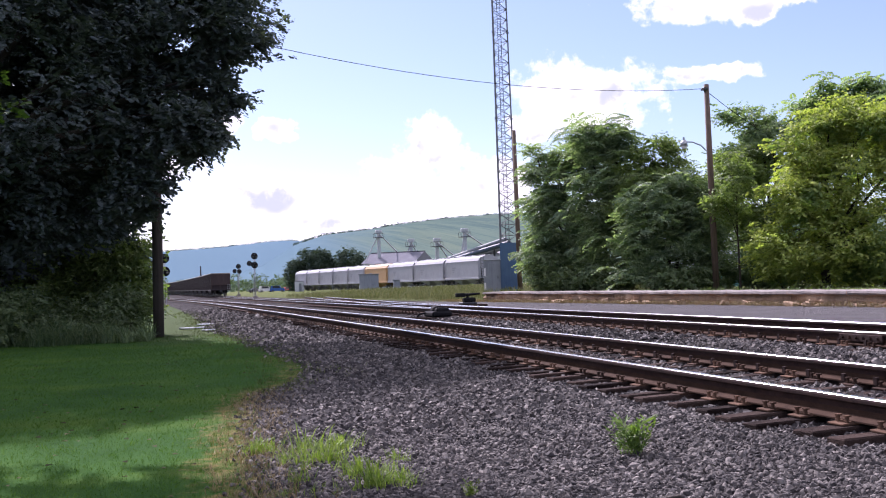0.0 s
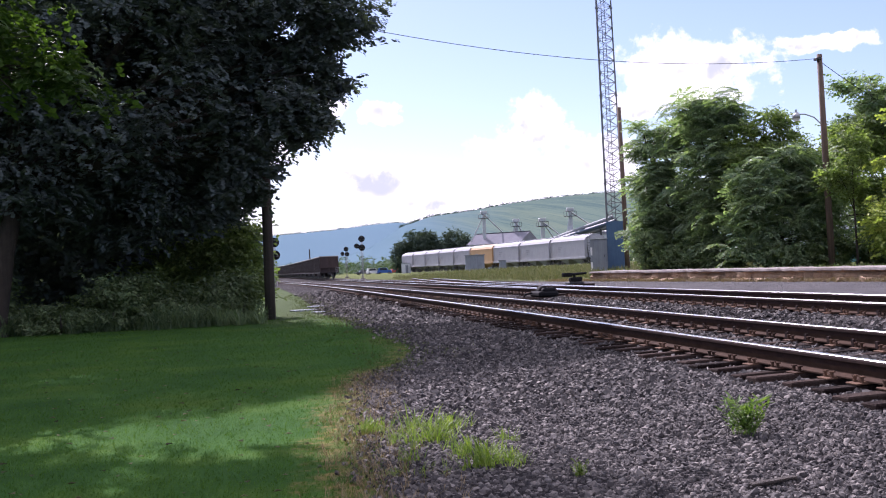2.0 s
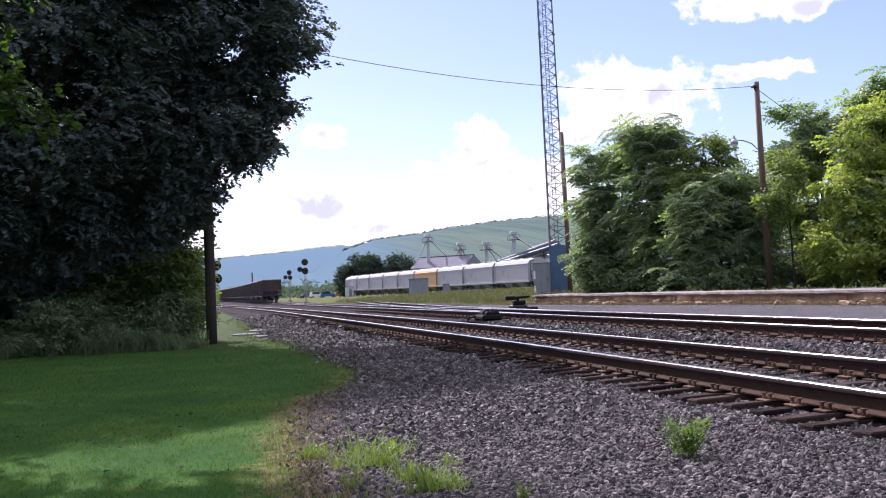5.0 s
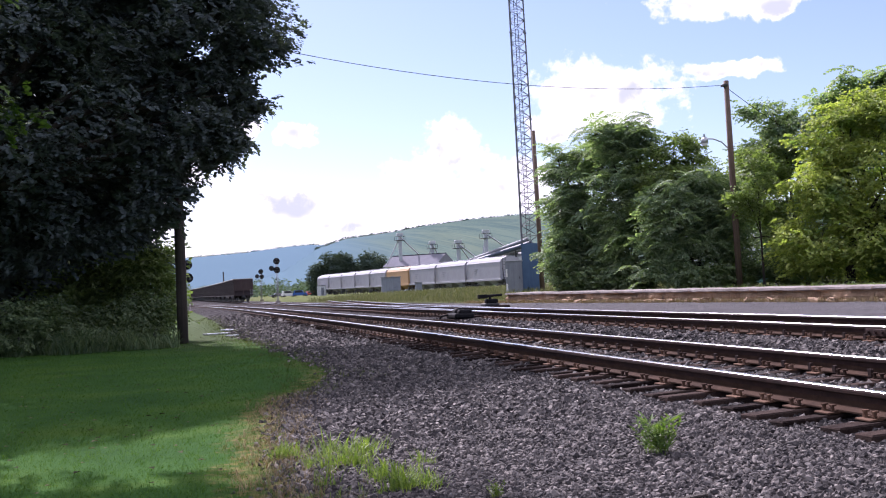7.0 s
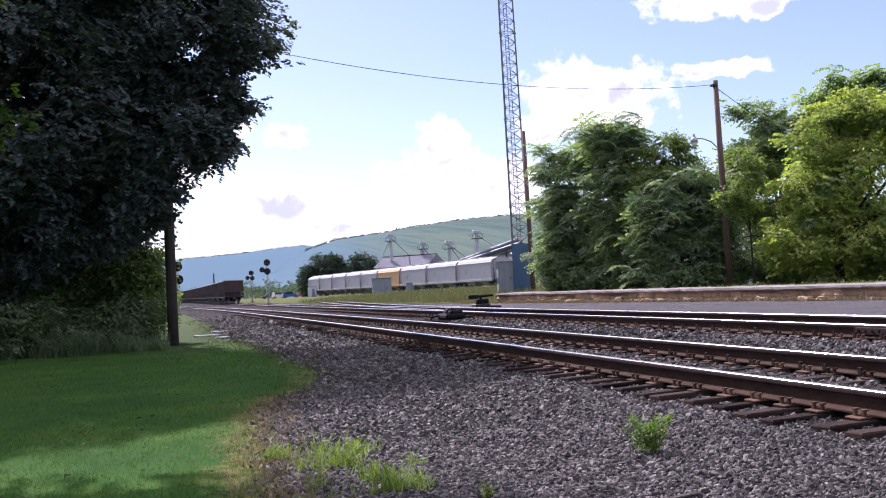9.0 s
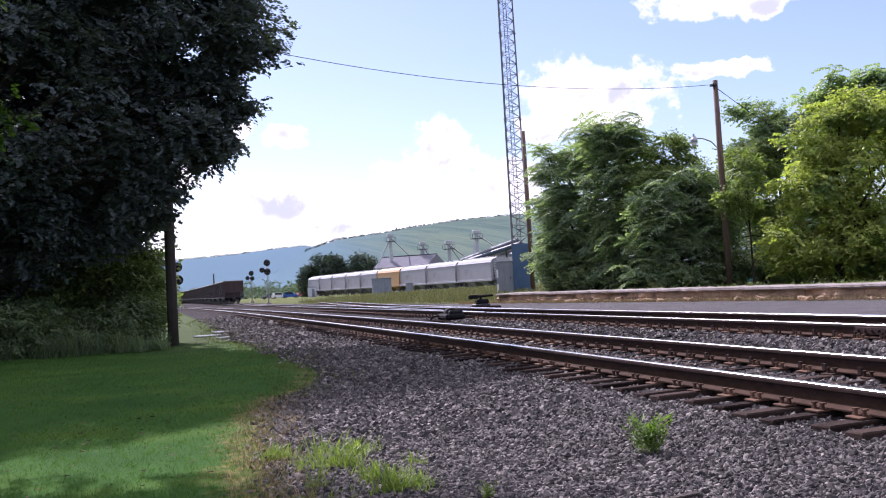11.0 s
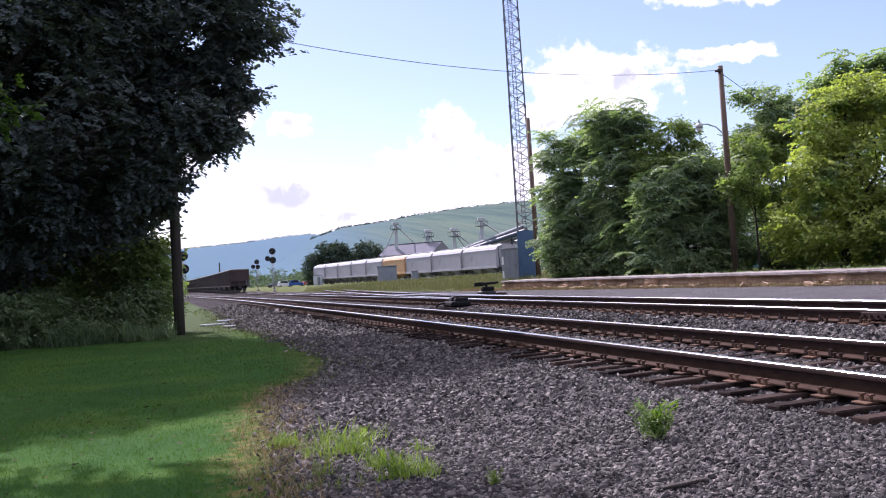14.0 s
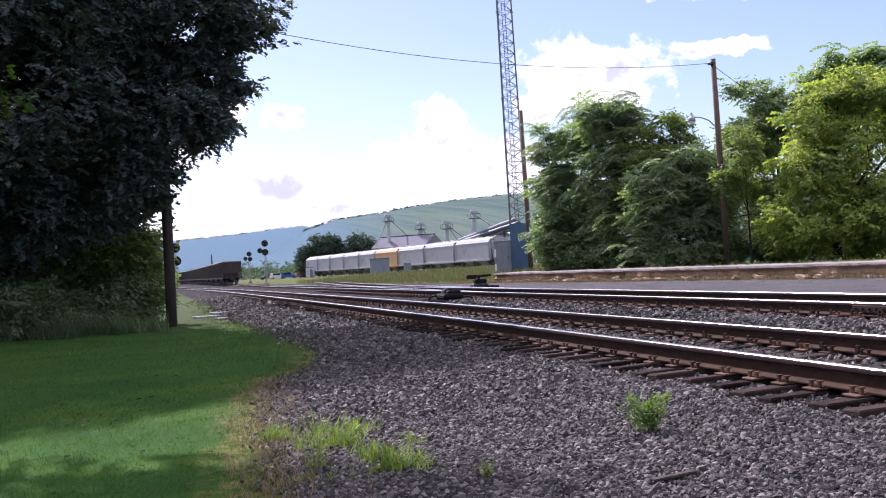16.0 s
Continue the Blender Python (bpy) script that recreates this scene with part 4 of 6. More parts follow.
plant("sumac_tree", (22.4, 48.5, 0.75), [(21.0, 49.2, 8.5, 0.9, 0.9, 0.8), (22.3, 48.2, 8.5, 0.8, 0.9, 0.9), (22.0, 48.4, 6.6, 1.4, 1.2, 1.5), (21.4, 48.5, 4.6, 1.2, 1.3, 1.8), (22.0, 47.8, 2.8, 1.5, 1.3, 1.8)],
      620, "rosette", M["leaf_sumac"], 0.95, SUMAC, trunk=0.13, group=R, seed=22, stems=2, per=4, inner=0.55)
plant("sumac_tree", (22.9, 44.5, 0.75), [(22.0, 44.2, 3.9, 1.2, 1.2, 1.4), (23.2, 44.4, 4.6, 1.3, 1.2, 1.5), (22.9, 44.0, 2.5, 1.6, 1.0, 1.3), (24.4, 44.4, 4.4, 1.0, 1.1, 1.5), (24.6, 44.2, 2.6, 1.1, 0.9, 1.0), (21.6, 44.6, 2.0, 1.2, 0.9, 1.0)],
      640, "rosette", M["leaf_sumac"], 0.9, SUMAC, trunk=0.11, group=R, seed=23, stems=3, per=4, inner=0.55)
plant("young_tree", (23.6, 46.4, 0.75), [(23.4, 46.2, 7.4, 0.9, 1.0, 0.9), (23.2, 46.2, 6.0, 1.2, 1.1, 1.2), (24.2, 46.2, 6.0, 0.9, 1.0, 1.2), (24.9, 46.0, 5.2, 0.9, 1.0, 1.2), (22.9, 46.6, 4.6, 1.3, 1.3, 1.6)],
      3800, "small", M["leaf_mid"], 1.05, "light green young tree among the sumacs", trunk=0.12, group=R, seed=24, stems=2, per=50, flat=0.4)
plant("young_tree", (26.3, 46.6, 0.75), [(26.0, 46.5, 4.5, 1.2, 1.3, 1.5), (25.8, 47.4, 4.8, 1.0, 1.1, 1.2), (27.8, 46.5, 5.2, 1.2, 1.2, 1.6), (28.2, 46.4, 6.4, 1.0, 1.0, 1.4), (28.8, 45.0, 2.2, 1.6, 1.0, 1.4)],
      4600, "small", M["leaf_mid"], 1.05, "dark green young tree beside the lamp pole", trunk=0.12, group=R, seed=25, per=50, flat=0.4)
plant("young_tree", (24.75, 41.2, 0.75), [(24.35, 40.9, 5.7, 0.6, 0.5, 0.9), (24.7, 41.0, 4.6, 0.8, 0.6, 0.9), (23.9, 40.9, 4.3, 0.6, 0.5, 0.6)],
      620, "small", M["leaf_mid"], 0.95, "slender green sapling growing up against the lamp pole", trunk=0.05, group=R, seed=29, per=20, flat=0.5)
plant("locust_tree", (30.5, 47.6, 0.75), [(29.6, 47.6, 8.9, 1.2, 1.2, 1.3), (30.6, 47.6, 8.0, 1.2, 1.2, 1.3), (29.0, 47.8, 6.6, 1.2, 1.2, 1.5), (31.0, 47.0, 5.4, 1.8, 1.5, 2.2), (30.6, 47.2, 3.0, 2.2, 1.5, 1.9)],
      5600, "small", M["leaf_sumac"], 1.15, "tall dark green tree behind the yellow-green one", trunk=0.18, group=R, seed=26, per=45, flat=0.5)
plant("sumac_tree", (32.6, 44.5, 0.75), [(31.8, 45.0, 9.4, 1.2, 1.2, 1.0), (33.4, 43.4, 9.2, 1.3, 1.2, 1.1), (33.0, 44.0, 7.2, 2.0, 1.5, 1.8), (34.6, 41.5, 8.2, 1.7, 1.5, 1.9)],
      620, "rosette", M["leaf_sumac"], 1.15, "tall sumac tree with drooping fronds behind the others", trunk=0.18, group=R, seed=27, per=4, inner=0.55)
plant("box_elder_tree", (26.6, 37.8, 0.75), [(25.6, 38.4, 4.9, 1.0, 1.2, 1.1), (26.4, 38.2, 6.3, 1.2, 1.2, 1.2), (27.3, 38.0, 7.6, 1.1, 1.1, 1.0), (28.4, 37.0, 7.2, 1.3, 1.3, 1.4), (28.0, 36.8, 5.0, 1.7, 1.4, 1.5), (26.4, 37.6, 4.0, 1.4, 1.3, 1.2),
      (25.4, 37.8, 2.6, 1.4, 1.2, 0.9), (27.2, 36.8, 2.6, 1.5, 1.3, 1.0), (29.8, 35.6, 6.2, 1.5, 1.4, 1.9), (30.4, 35.0, 3.8, 1.7, 1.4, 1.9), (25.4, 38.8, 1.7, 1.0, 1.1, 0.8), (26.8, 37.4, 1.5, 1.7, 1.0, 0.8), (29.0, 35.8, 1.8, 2.0, 1.2, 1.0), (31.4, 34.0, 1.8, 1.6, 1.2, 1.0)],
      14500, "small", M["leaf_yellow"], 1.1, "yellow-green box elder tree catching the sun behind the platform", trunk=0.2, group=R, seed=28, per=38, flat=0.5, inner=0.3)
for i, (x, y, h) in enumerate(((24.6, 43.6, 1.0), (26.6, 43.0, 1.2), (21.0, 47.0, 0.9), (28.6, 40.6, 1.3), (19.8, 50.6, 0.9), (22.8, 43.0, 0.7), (30.5, 39.0, 1.4), (32.2, 37.0, 1.4), (20.2, 48.8, 0.9), (27.4, 41.6, 1.2))):
    plant("shrub", (x, y, 0.75), [(x, y, 0.75 + h * 0.6, 0.9, 0.8, h * 0.8), (x + 0.7, y + 0.3, 0.75 + h * 0.5, 0.8, 0.7, h * 0.6)], 700, "small", M["leaf_shrub"], 1.05,
          "low green weeds and bushes behind the platform", "shrub", trunk=0.03, group="bushes behind the platform", seed=130 + i, limbs=False, stems=3)
plant("oak_tree", (44.8, 298, 0.2), [(44.8, 298, 6.6, 5.4, 4.5, 5.2), (40.4, 298, 4.6, 3.0, 3, 3.8), (47.5, 298, 7.6, 3.0, 3, 3.4)], 4200, "maple", M["leaf_far"], 2.5, "dark green far tree beside the freight cars", trunk=0.5, group="far trees", seed=31, inner=0.3)
plant("oak_tree", (55.0, 295, 0.2), [(55.0, 295, 6.2, 5.2, 4.5, 5.0), (50.5, 296, 5.4, 3.4, 3, 4.2), (60.0, 295, 4.8, 3.2, 3, 4.0)], 4200, "maple", M["leaf_far"], 2.5, "dark green far tree beside the freight cars", trunk=0.5, group="far trees", seed=32, inner=0.3)

# ---- poles, tower, signals ----
def build_left_pole():
    x, y = 0.33, 34.1
    top = empty("utility_pole", pose(x, y, 0, 0, 0.5, 0), "dark creosoted wooden utility pole at the edge of the lawn", "utility pole")
    part("shaft", tube([(0, 0, -0.3), (-0.02, 0, 4), (-0.06, 0, 10.4)], [0.165, 0.155, 0.12], 12), M["pole_dark"], top, smooth=True)
    part("insulator", tube([(0.1, -0.12, 9.95), (0.1, -0.12, 10.1)], 0.05, 8), M["galv"], top)


def build_lamp_pole():
    top = empty("street_lamp", pose(23.98, 41.9, 0.72, 0.3, -0.9, 0), "weathered wooden pole with a curved arm and a small street lamp", "street lamp")
    part("pole", tube([(0, 0, -0.3), (0, 0, 5), (0.0, 0, 9.0)], [0.14, 0.13, 0.11], 12), M["pole"], top, smooth=True)
    part("arm", tube([(-0.12, 0.0, 6.05), (-0.4, 0.02, 6.33), (-0.8, 0.03, 6.48), (-1.15, 0.04, 6.49)], 0.03, 8), M["galv"], top)
    head = part("lamp_head", tube([(-1.15, 0.04, 6.58), (-1.16, 0.04, 6.52), (-1.2, 0.04, 6.45), (-1.2, 0.04, 6.31)], [0.05, 0.09, 0.15, 0.16], 12), M["galv"], top, smooth=True)
    part("photocell", tube([(-1.2, 0.04, 6.54), (-1.2, 0.04, 6.69)], 0.045, 8), M["galv"], head)
    part("lens", tube([(-1.2, 0.04, 6.31), (-1.2, 0.04, 6.2)], [0.15, 0.10], 12), M["white"], head)
    part("bracket", box((0.2, 0.3, 0.1), (-0.1, 0, 8.8), 0.01), M["steel_dark"], top)


def wire(name, a, b, drop, radius, label):
    a, b = Vector(a), Vector(b)
    pts = [a.lerp(b, i / 24) - Vector((0, 0, 4 * drop * (i / 24) * (1 - i / 24))) for i in range(25)]
    ob = part(name, tube(pts, radius, 6), M["black"], None)
    tagged(ob, label, "cable")


build_left_pole()
build_lamp_pole()
wire("overhead_cable", (0.28, 34.1, 9.9), (23.85, 41.9, 9.55), 0.85, 0.011, "thin black overhead cable strung between the two poles")
wire("overhead_cable", (23.85, 41.9, 9.45), (42.0, 60.0, 8.6), 0.35, 0.014, "thin black overhead cable running off behind the trees")
pole2 = tagged(part("utility_pole", tube([(24.2, 68.0, 0.4), (24.1, 68.0, 11.5)], [0.17, 0.13], 10), M["pole"], None, smooth=True), "brown wooden pole beside the lattice tower", "utility pole")


def build_tower():
    top = empty("radio_tower", pose(24.42, 71.2, 0.55, 0, -0.5, 20), "galvanised lattice radio tower with blue sheeting round its foot", "radio tower")
    height, base, tip = 30.0, 1.36, 1.02
    leg = [math.radians(a) for a in (200, 320, 80)]

    def at(i, z):
        r = (base + (tip - base) * z / height) / math.sqrt(3)
        return Vector((r * math.cos(leg[i]), r * math.sin(leg[i]), z))

    for i in range(3):
        bm = tube([at(i, 0), at(i, height)], [0.058, 0.05], 8)
        for s in range(1, 5):
            z = s * 6.1
            tube([at(i, z - 0.05), at(i, z + 0.05)], 0.10, 8, bm)
        part("leg", bm, M["tower"], top, smooth=False)
    panel = 0.76
    for i in range(3):
        j = (i + 1) % 3
        z = 0.2
        while z < height - panel:
            for p, q in ((at(i, z), at(j, z)), (at(i, z), at(j, z + panel)), (at(j, z), at(i, z + panel))):
                part("brace", tube([p, q], 0.019, 4), M["tower"], top)
            z += panel
    bm = bmesh.new()
    c = (at(0, 0) + at(1, 0)) / 2 + Vector((0, 0.12, 0))
    for dx in (-0.16, 0.16):
        tube([c + Vector((dx, 0, 0.1)), c + Vector((dx * 0.8, 0.06, height))], 0.02, 5, bm)
    for k in range(int(height / 0.38)):
        tube([c + Vector((-0.16, 0, 0.3 + k * 0.38)), c + Vector((0.16, 0, 0.3 + k * 0.38))], 0.019, 4, bm)
    part("cable_ladder", bm, M["steel_dark"], top)
    for i in range(3):
        j = (i + 1) % 3
        bm = bmesh.new()
        a, b, c2, d = at(i, 0) * 1.12, at(j, 0) * 1.12, at(j, 3.15) * 1.10, at(i, 3.15) * 1.10
        n = (b - a).cross(d - a).normalized() * 0.02
        vs = [bm.verts.new(p) for p in (a, b, c2, d, a + n, b + n, c2 + n, d + n)]
        for q in ((0, 1, 2, 3), (7, 6, 5, 4), (0, 4, 5, 1), (1, 5, 6, 2), (2, 6, 7, 3), (3, 7, 4, 0)):
            bm.faces.new([vs[w] for w in q])
        part("climb_guard", bm, M["blue"], top, "blue painted steel sheet")


def build_cabinet():
    top = empty("equipment_cabinet", pose(23.0, 70.3, 0.45, 0, 0, -18), "grey-blue metal equipment cabinet at the tower foot", "cabinet")
    part("body", box((1.15, 1.2, 2.35), (0, 0, 1.175), 0.02), M["greybox"], top)
    part("roof", box((1.25, 1.3, 0.06), (0, 0, 2.38), 0.015), M["galv"], top)
    door = part("door", box((0.86, 0.03, 2.0), (0.06, -0.615, 1.15), 0.008), M["greybox"], top)
    part("handle", box((0.04, 0.05, 0.18), (0.38, -0.65, 1.2), 0.01), M["steel_dark"], door)
    for z in (0.55, 1.55):
        part("notice_plate", box((0.12, 0.012, 0.55), (-0.50, -0.61, z), 0.003), M["white"], top, "blank white notice plate")


build_tower()
build_cabinet()


def build_signal(x, y, heads, height, name="railway_signal"):
    top = empty(name, pose(x, y, float(land(x, y))), "silver signal mast with round black signal heads", "signal", "signals along the track")
    part("mast", tube([(0, 0, -0.1), (0, 0, height)], 0.075, 10), M["galv"], top, smooth=True)
    part("foundation", box((0.7, 0.7, 0.35), (0, 0, 0.1), 0.03), M["concrete"], top)
    bm = bmesh.new()
    for dx in (-0.19, 0.19):
        tube([(dx, 0.35, 0.2), (dx, 0.3, height - 0.4)], 0.022, 5, bm)
    for k in range(int(height / 0.35)):
        tube([(-0.19, 0.33, 0.3 + 0.35 * k), (0.19, 0.33, 0.3 + 0.35 * k)], 0.015, 4, bm)
    part("ladder", bm, M["galv"], top)
    for dx, z, r in heads:
        h = part("signal_head", tube([(dx, -0.20, z), (dx, -0.16, z)], r, 20), M["black"], top)
        part("housing", box((r * 0.9, 0.3, r * 1.1), (dx, -0.02, z), 0.03), M["black"], h)
        for a in (90, 210, 330):
            lx, lz = dx + r * 0.5 * math.cos(radians(a)), z + r * 0.5 * math.sin(radians(a))
            hood = part("hood", tube([(lx, -0.2, lz), (lx, -0.5, lz)], r * 0.30, 10), M["black"], h)
            part("lens", tube([(lx, -0.505, lz), (lx, -0.51, lz)], r * 0.24, 10), M["lens"], hood)
        if dx:
            part("bracket", box((abs(dx), 0.06, 0.06), (dx / 2, -0.05, z), 0.005), M["galv"], h)
    return top


build_signal(14.55, 151, [(0, 5.85, 0.46), (0, 4.6, 0.46), (-0.72, 4.85, 0.36)], 6.1)
build_signal(17.3, 212, [(0, 5.75, 0.48), (-0.75, 4.85, 0.40), (0.15, 4.75, 0.44)], 6.0)
build_signal(1.75, 114, [(0.05, 5.0, 0.5), (0.1, 3.65, 0.5), (-0.7, 4.2, 0.42)], 5.4)


def build_switch_machine():
    top = empty("switch_machine", pose(8.55, 31.6, 0.28), "low dark switch machine box beside the rails", "switch machine")
    part("case", box((0.62, 1.1, 0.17), (0, 0, 0.16), 0.05), M["black"], top)
    part("motor_cover", tube([(0, -0.1, 0.26), (0, 0.42, 0.26)], 0.14, 12), M["black"], top, smooth=True)
    part("gear_cover", box((0.42, 0.3, 0.16), (0.05, -0.32, 0.27), 0.05), M["black"], top)
    part("throw_rod", tube([(0.2, -0.2, 0.12), (1.9, -0.2, 0.14)], 0.03, 8), M["rust"], top)
    part("lock_rod", tube([(0.2, 0.15, 0.12), (1.8, 0.15, 0.13)], 0.025, 8), M["rust"], top)
    part("conduit", tube([(-0.25, 0.3, 0.2), (-0.5, 0.36, 0.16), (-0.62, 0.4, -0.05)], 0.03, 8), M["black"], top, smooth=True)
    for dy in (-0.42, 0.40):
        part("timber", box((2.3, 0.24, 0.18), (0.2, dy, -0.02), 0.012), M["tie"], top)


def build_switch_stand():
    top = empty("switch_stand", pose(13.08, 43.4, 0.36), "black switch stand with its lever laid over", "switch stand")
    part("base", box((0.62, 0.7, 0.10), (0, 0, 0.12), 0.02), M["steel_dark"], top)
    part("gear_case", box((0.5, 0.42, 0.20), (0.05, 0, 0.26), 0.05), M["black"], top)
    part("spindle", tube([(0.0, 0, 0.34), (0.0, 0, 0.50)], 0.06, 8), M["black"], top)
    part("lever", tube([(-0.40, 0, 0.47), (0.3, 0.03, 0.50), (0.55, 0.05, 0.51)], [0.06, 0.055, 0.045], 8), M["black"], top)
    part("counterweight", box((0.42, 0.2, 0.17), (-0.32, 0, 0.47), 0.03), M["black"], top)
    for dy in (-0.3, 0.3):
        part("timber", box((2.1, 0.22, 0.14), (-0.3, dy, -0.0), 0.012), M["tie"], top)


build_switch_machine()
build_switch_stand()

# ---- trains ----
def wheelset(parent, y, wide=0.7525, r=0.46, mat="wheel"):
    for s in (-1, 1):
        bm = tube([(s * wide - 0.065, y, r), (s * wide + 0.065, y, r)], r, 18)
        tube([(s * (wide - 0.075) - 0.015, y, r), (s * (wide - 0.075) + 0.015, y, r)], r + 0.028, 18, bm)
        part("wheel", bm, M[mat], parent)


def truck(parent, y):
    t = part("truck", box((1.9, 0.35, 0.22), (0, y, 0.55), 0.03), M["steel_dark"], parent)
    for s in (-1, 1):
        bm = prism([(-0.07, 0.0), (0.07, 0.0), (0.07, 0.16), (-0.07, 0.16)], -1.2, 1.2)
        for v in bm.verts:
            v.co += Vector((s * 0.98, y, 0.45 - 0.0))
        join_box(bm, (0.16, 0.7, 0.46), (s * 0.98, y, 0.46))
        part("side_frame", bm, M["steel_dark"], t)
    for dy in (-0.9, 0.9):
        wheelset(t, y + dy)


def build_gondola():
    """Bathtub coal gondola, 16 m over the couplers, standing along y with its open end plate towards -y."""
    top = empty("coal_gondola", pose(0, 0, 0), "sooty brown bathtub coal gondola standing on the track", "freight car", "coal train")
    L, W, H = 15.2, 3.12, 3.78
    for s in (-1, 1):
        part("side_wall", box((0.06, L, H - 1.15), (s * (W / 2 - 0.08), 0, (H + 1.15) / 2), 0.01), M["car_brown"], top)
        part("top_chord", box((0.16, L + 0.1, 0.14), (s * (W / 2 - 0.06), 0, H), 0.02), M["chord"], top, "bare worn steel edge")
        part("side_sill", box((0.12, L, 0.2), (s * (W / 2 - 0.06), 0, 1.12), 0.02), M["car_brown"], top)
        for i in range(17):
            part("rib", box((0.10, 0.13, H - 1.25), (s * (W / 2 - 0.02), -L / 2 + 0.25 + i * (L - 0.5) / 16, (H + 1.1) / 2), 0.015), M["car_brown"], top)
        part("tub", tube([(s * 0.75, -4.7, 1.0), (s * 0.75, 4.7, 1.0)], 0.62, 14), M["car_brown"], top, smooth=False)
    part("floor_plate", box((W - 0.2, L, 0.1), (0, 0, 1.15)), M["car_brown"], top)
    part("sill", box((0.42, L + 0.8, 0.36), (0, 0, 0.92), 0.02), M["steel_dark"], top)
    for s in (-1, 1):
        part("end_wall", box((W - 0.1, 0.07, H - 1.9), (0, s * (L / 2 - 0.04), (H + 1.9) / 2), 0.01), M["car_end"], top)
        slope = part("end_sheet", box((W - 0.2, 0.07, 1.1), (0, s * (L / 2 - 0.35), 1.5), 0.01, Matrix.Rotation(radians(28 * s), 4, "X")), M["car_brown"], top)
        part("end_chord", box((W, 0.16, 0.14), (0, s * (L / 2), H), 0.02), M["chord"], top, "bare worn steel edge")
        for dx in (-W / 2 + 0.08, -0.02, W / 2 - 0.08):
            part("end_post", box((0.12, 0.12, H - 1.1), (dx, s * (L / 2 + 0.02), (H + 1.1) / 2), 0.015), M["car_end"], top)
        part("end_sill", box((W - 0.05, 0.3, 0.2), (0, s * (L / 2 + 0.1), 1.14), 0.02), M["car_brown"], top)
        bm = tube([(W / 2 - 0.14, s * (L / 2 + 0.22), 0.55), (W / 2 - 0.14, s * (L / 2 + 0.22), 2.0)], 0.018, 6)
        tube([(W / 2 - 0.5, s * (L / 2 + 0.22), 0.55), (W / 2 - 0.5, s * (L / 2 + 0.22), 2.0)], 0.018, 6, bm)
        for k in range(5):
            tube([(W / 2 - 0.5, s * (L / 2 + 0.22), 0.6 + k * 0.34), (W / 2 - 0.14, s * (L / 2 + 0.22), 0.6 + k * 0.34)], 0.016, 5, bm)
        part("end_ladder", bm, M["galv"], top)
        part("coupler", box((0.28, 0.7, 0.28), (0, s * (L / 2 + 0.62), 0.85), 0.05), M["steel_dark"], top)
        part("brake_hose", tube([(0.25, s * (L / 2 + 0.7), 0.8), (0.32, s * (L / 2 + 0.85), 0.5), (0.34, s * (L / 2 + 0.85), 0.3)], 0.03, 6), M["galv"], top, "pale hanging air hose")
        truck(top, s * 5.5)
    return top


def on_path(path, s):
    t = np.r_[0, np.cumsum(np.linalg.norm(np.diff(path, axis=0), axis=1))]
    a = np.array([np.interp(s, t, path[:, k]) for k in range(2)])
    b = np.array([np.interp(s + 1, t, path[:, k]) for k in range(2)])
    d = b - a
    return float(a[0]), float(a[1]), -math.degrees(math.atan2(d[0], d[1]))


def build_coal_train():
    start = 176.5 + 30.0            # metres along track 2 to the tail
    first = build_gondola()
    for i in range(19):
        x, y, head = on_path(TRACK_2, start + 8.0 + i * 16.2)
        m = pose(x, y, 0.583 + float(sag(y)), 0, 0, head)
        if i == 0:
            first.matrix_basis = m
        else:
            copy_thing(first, m)


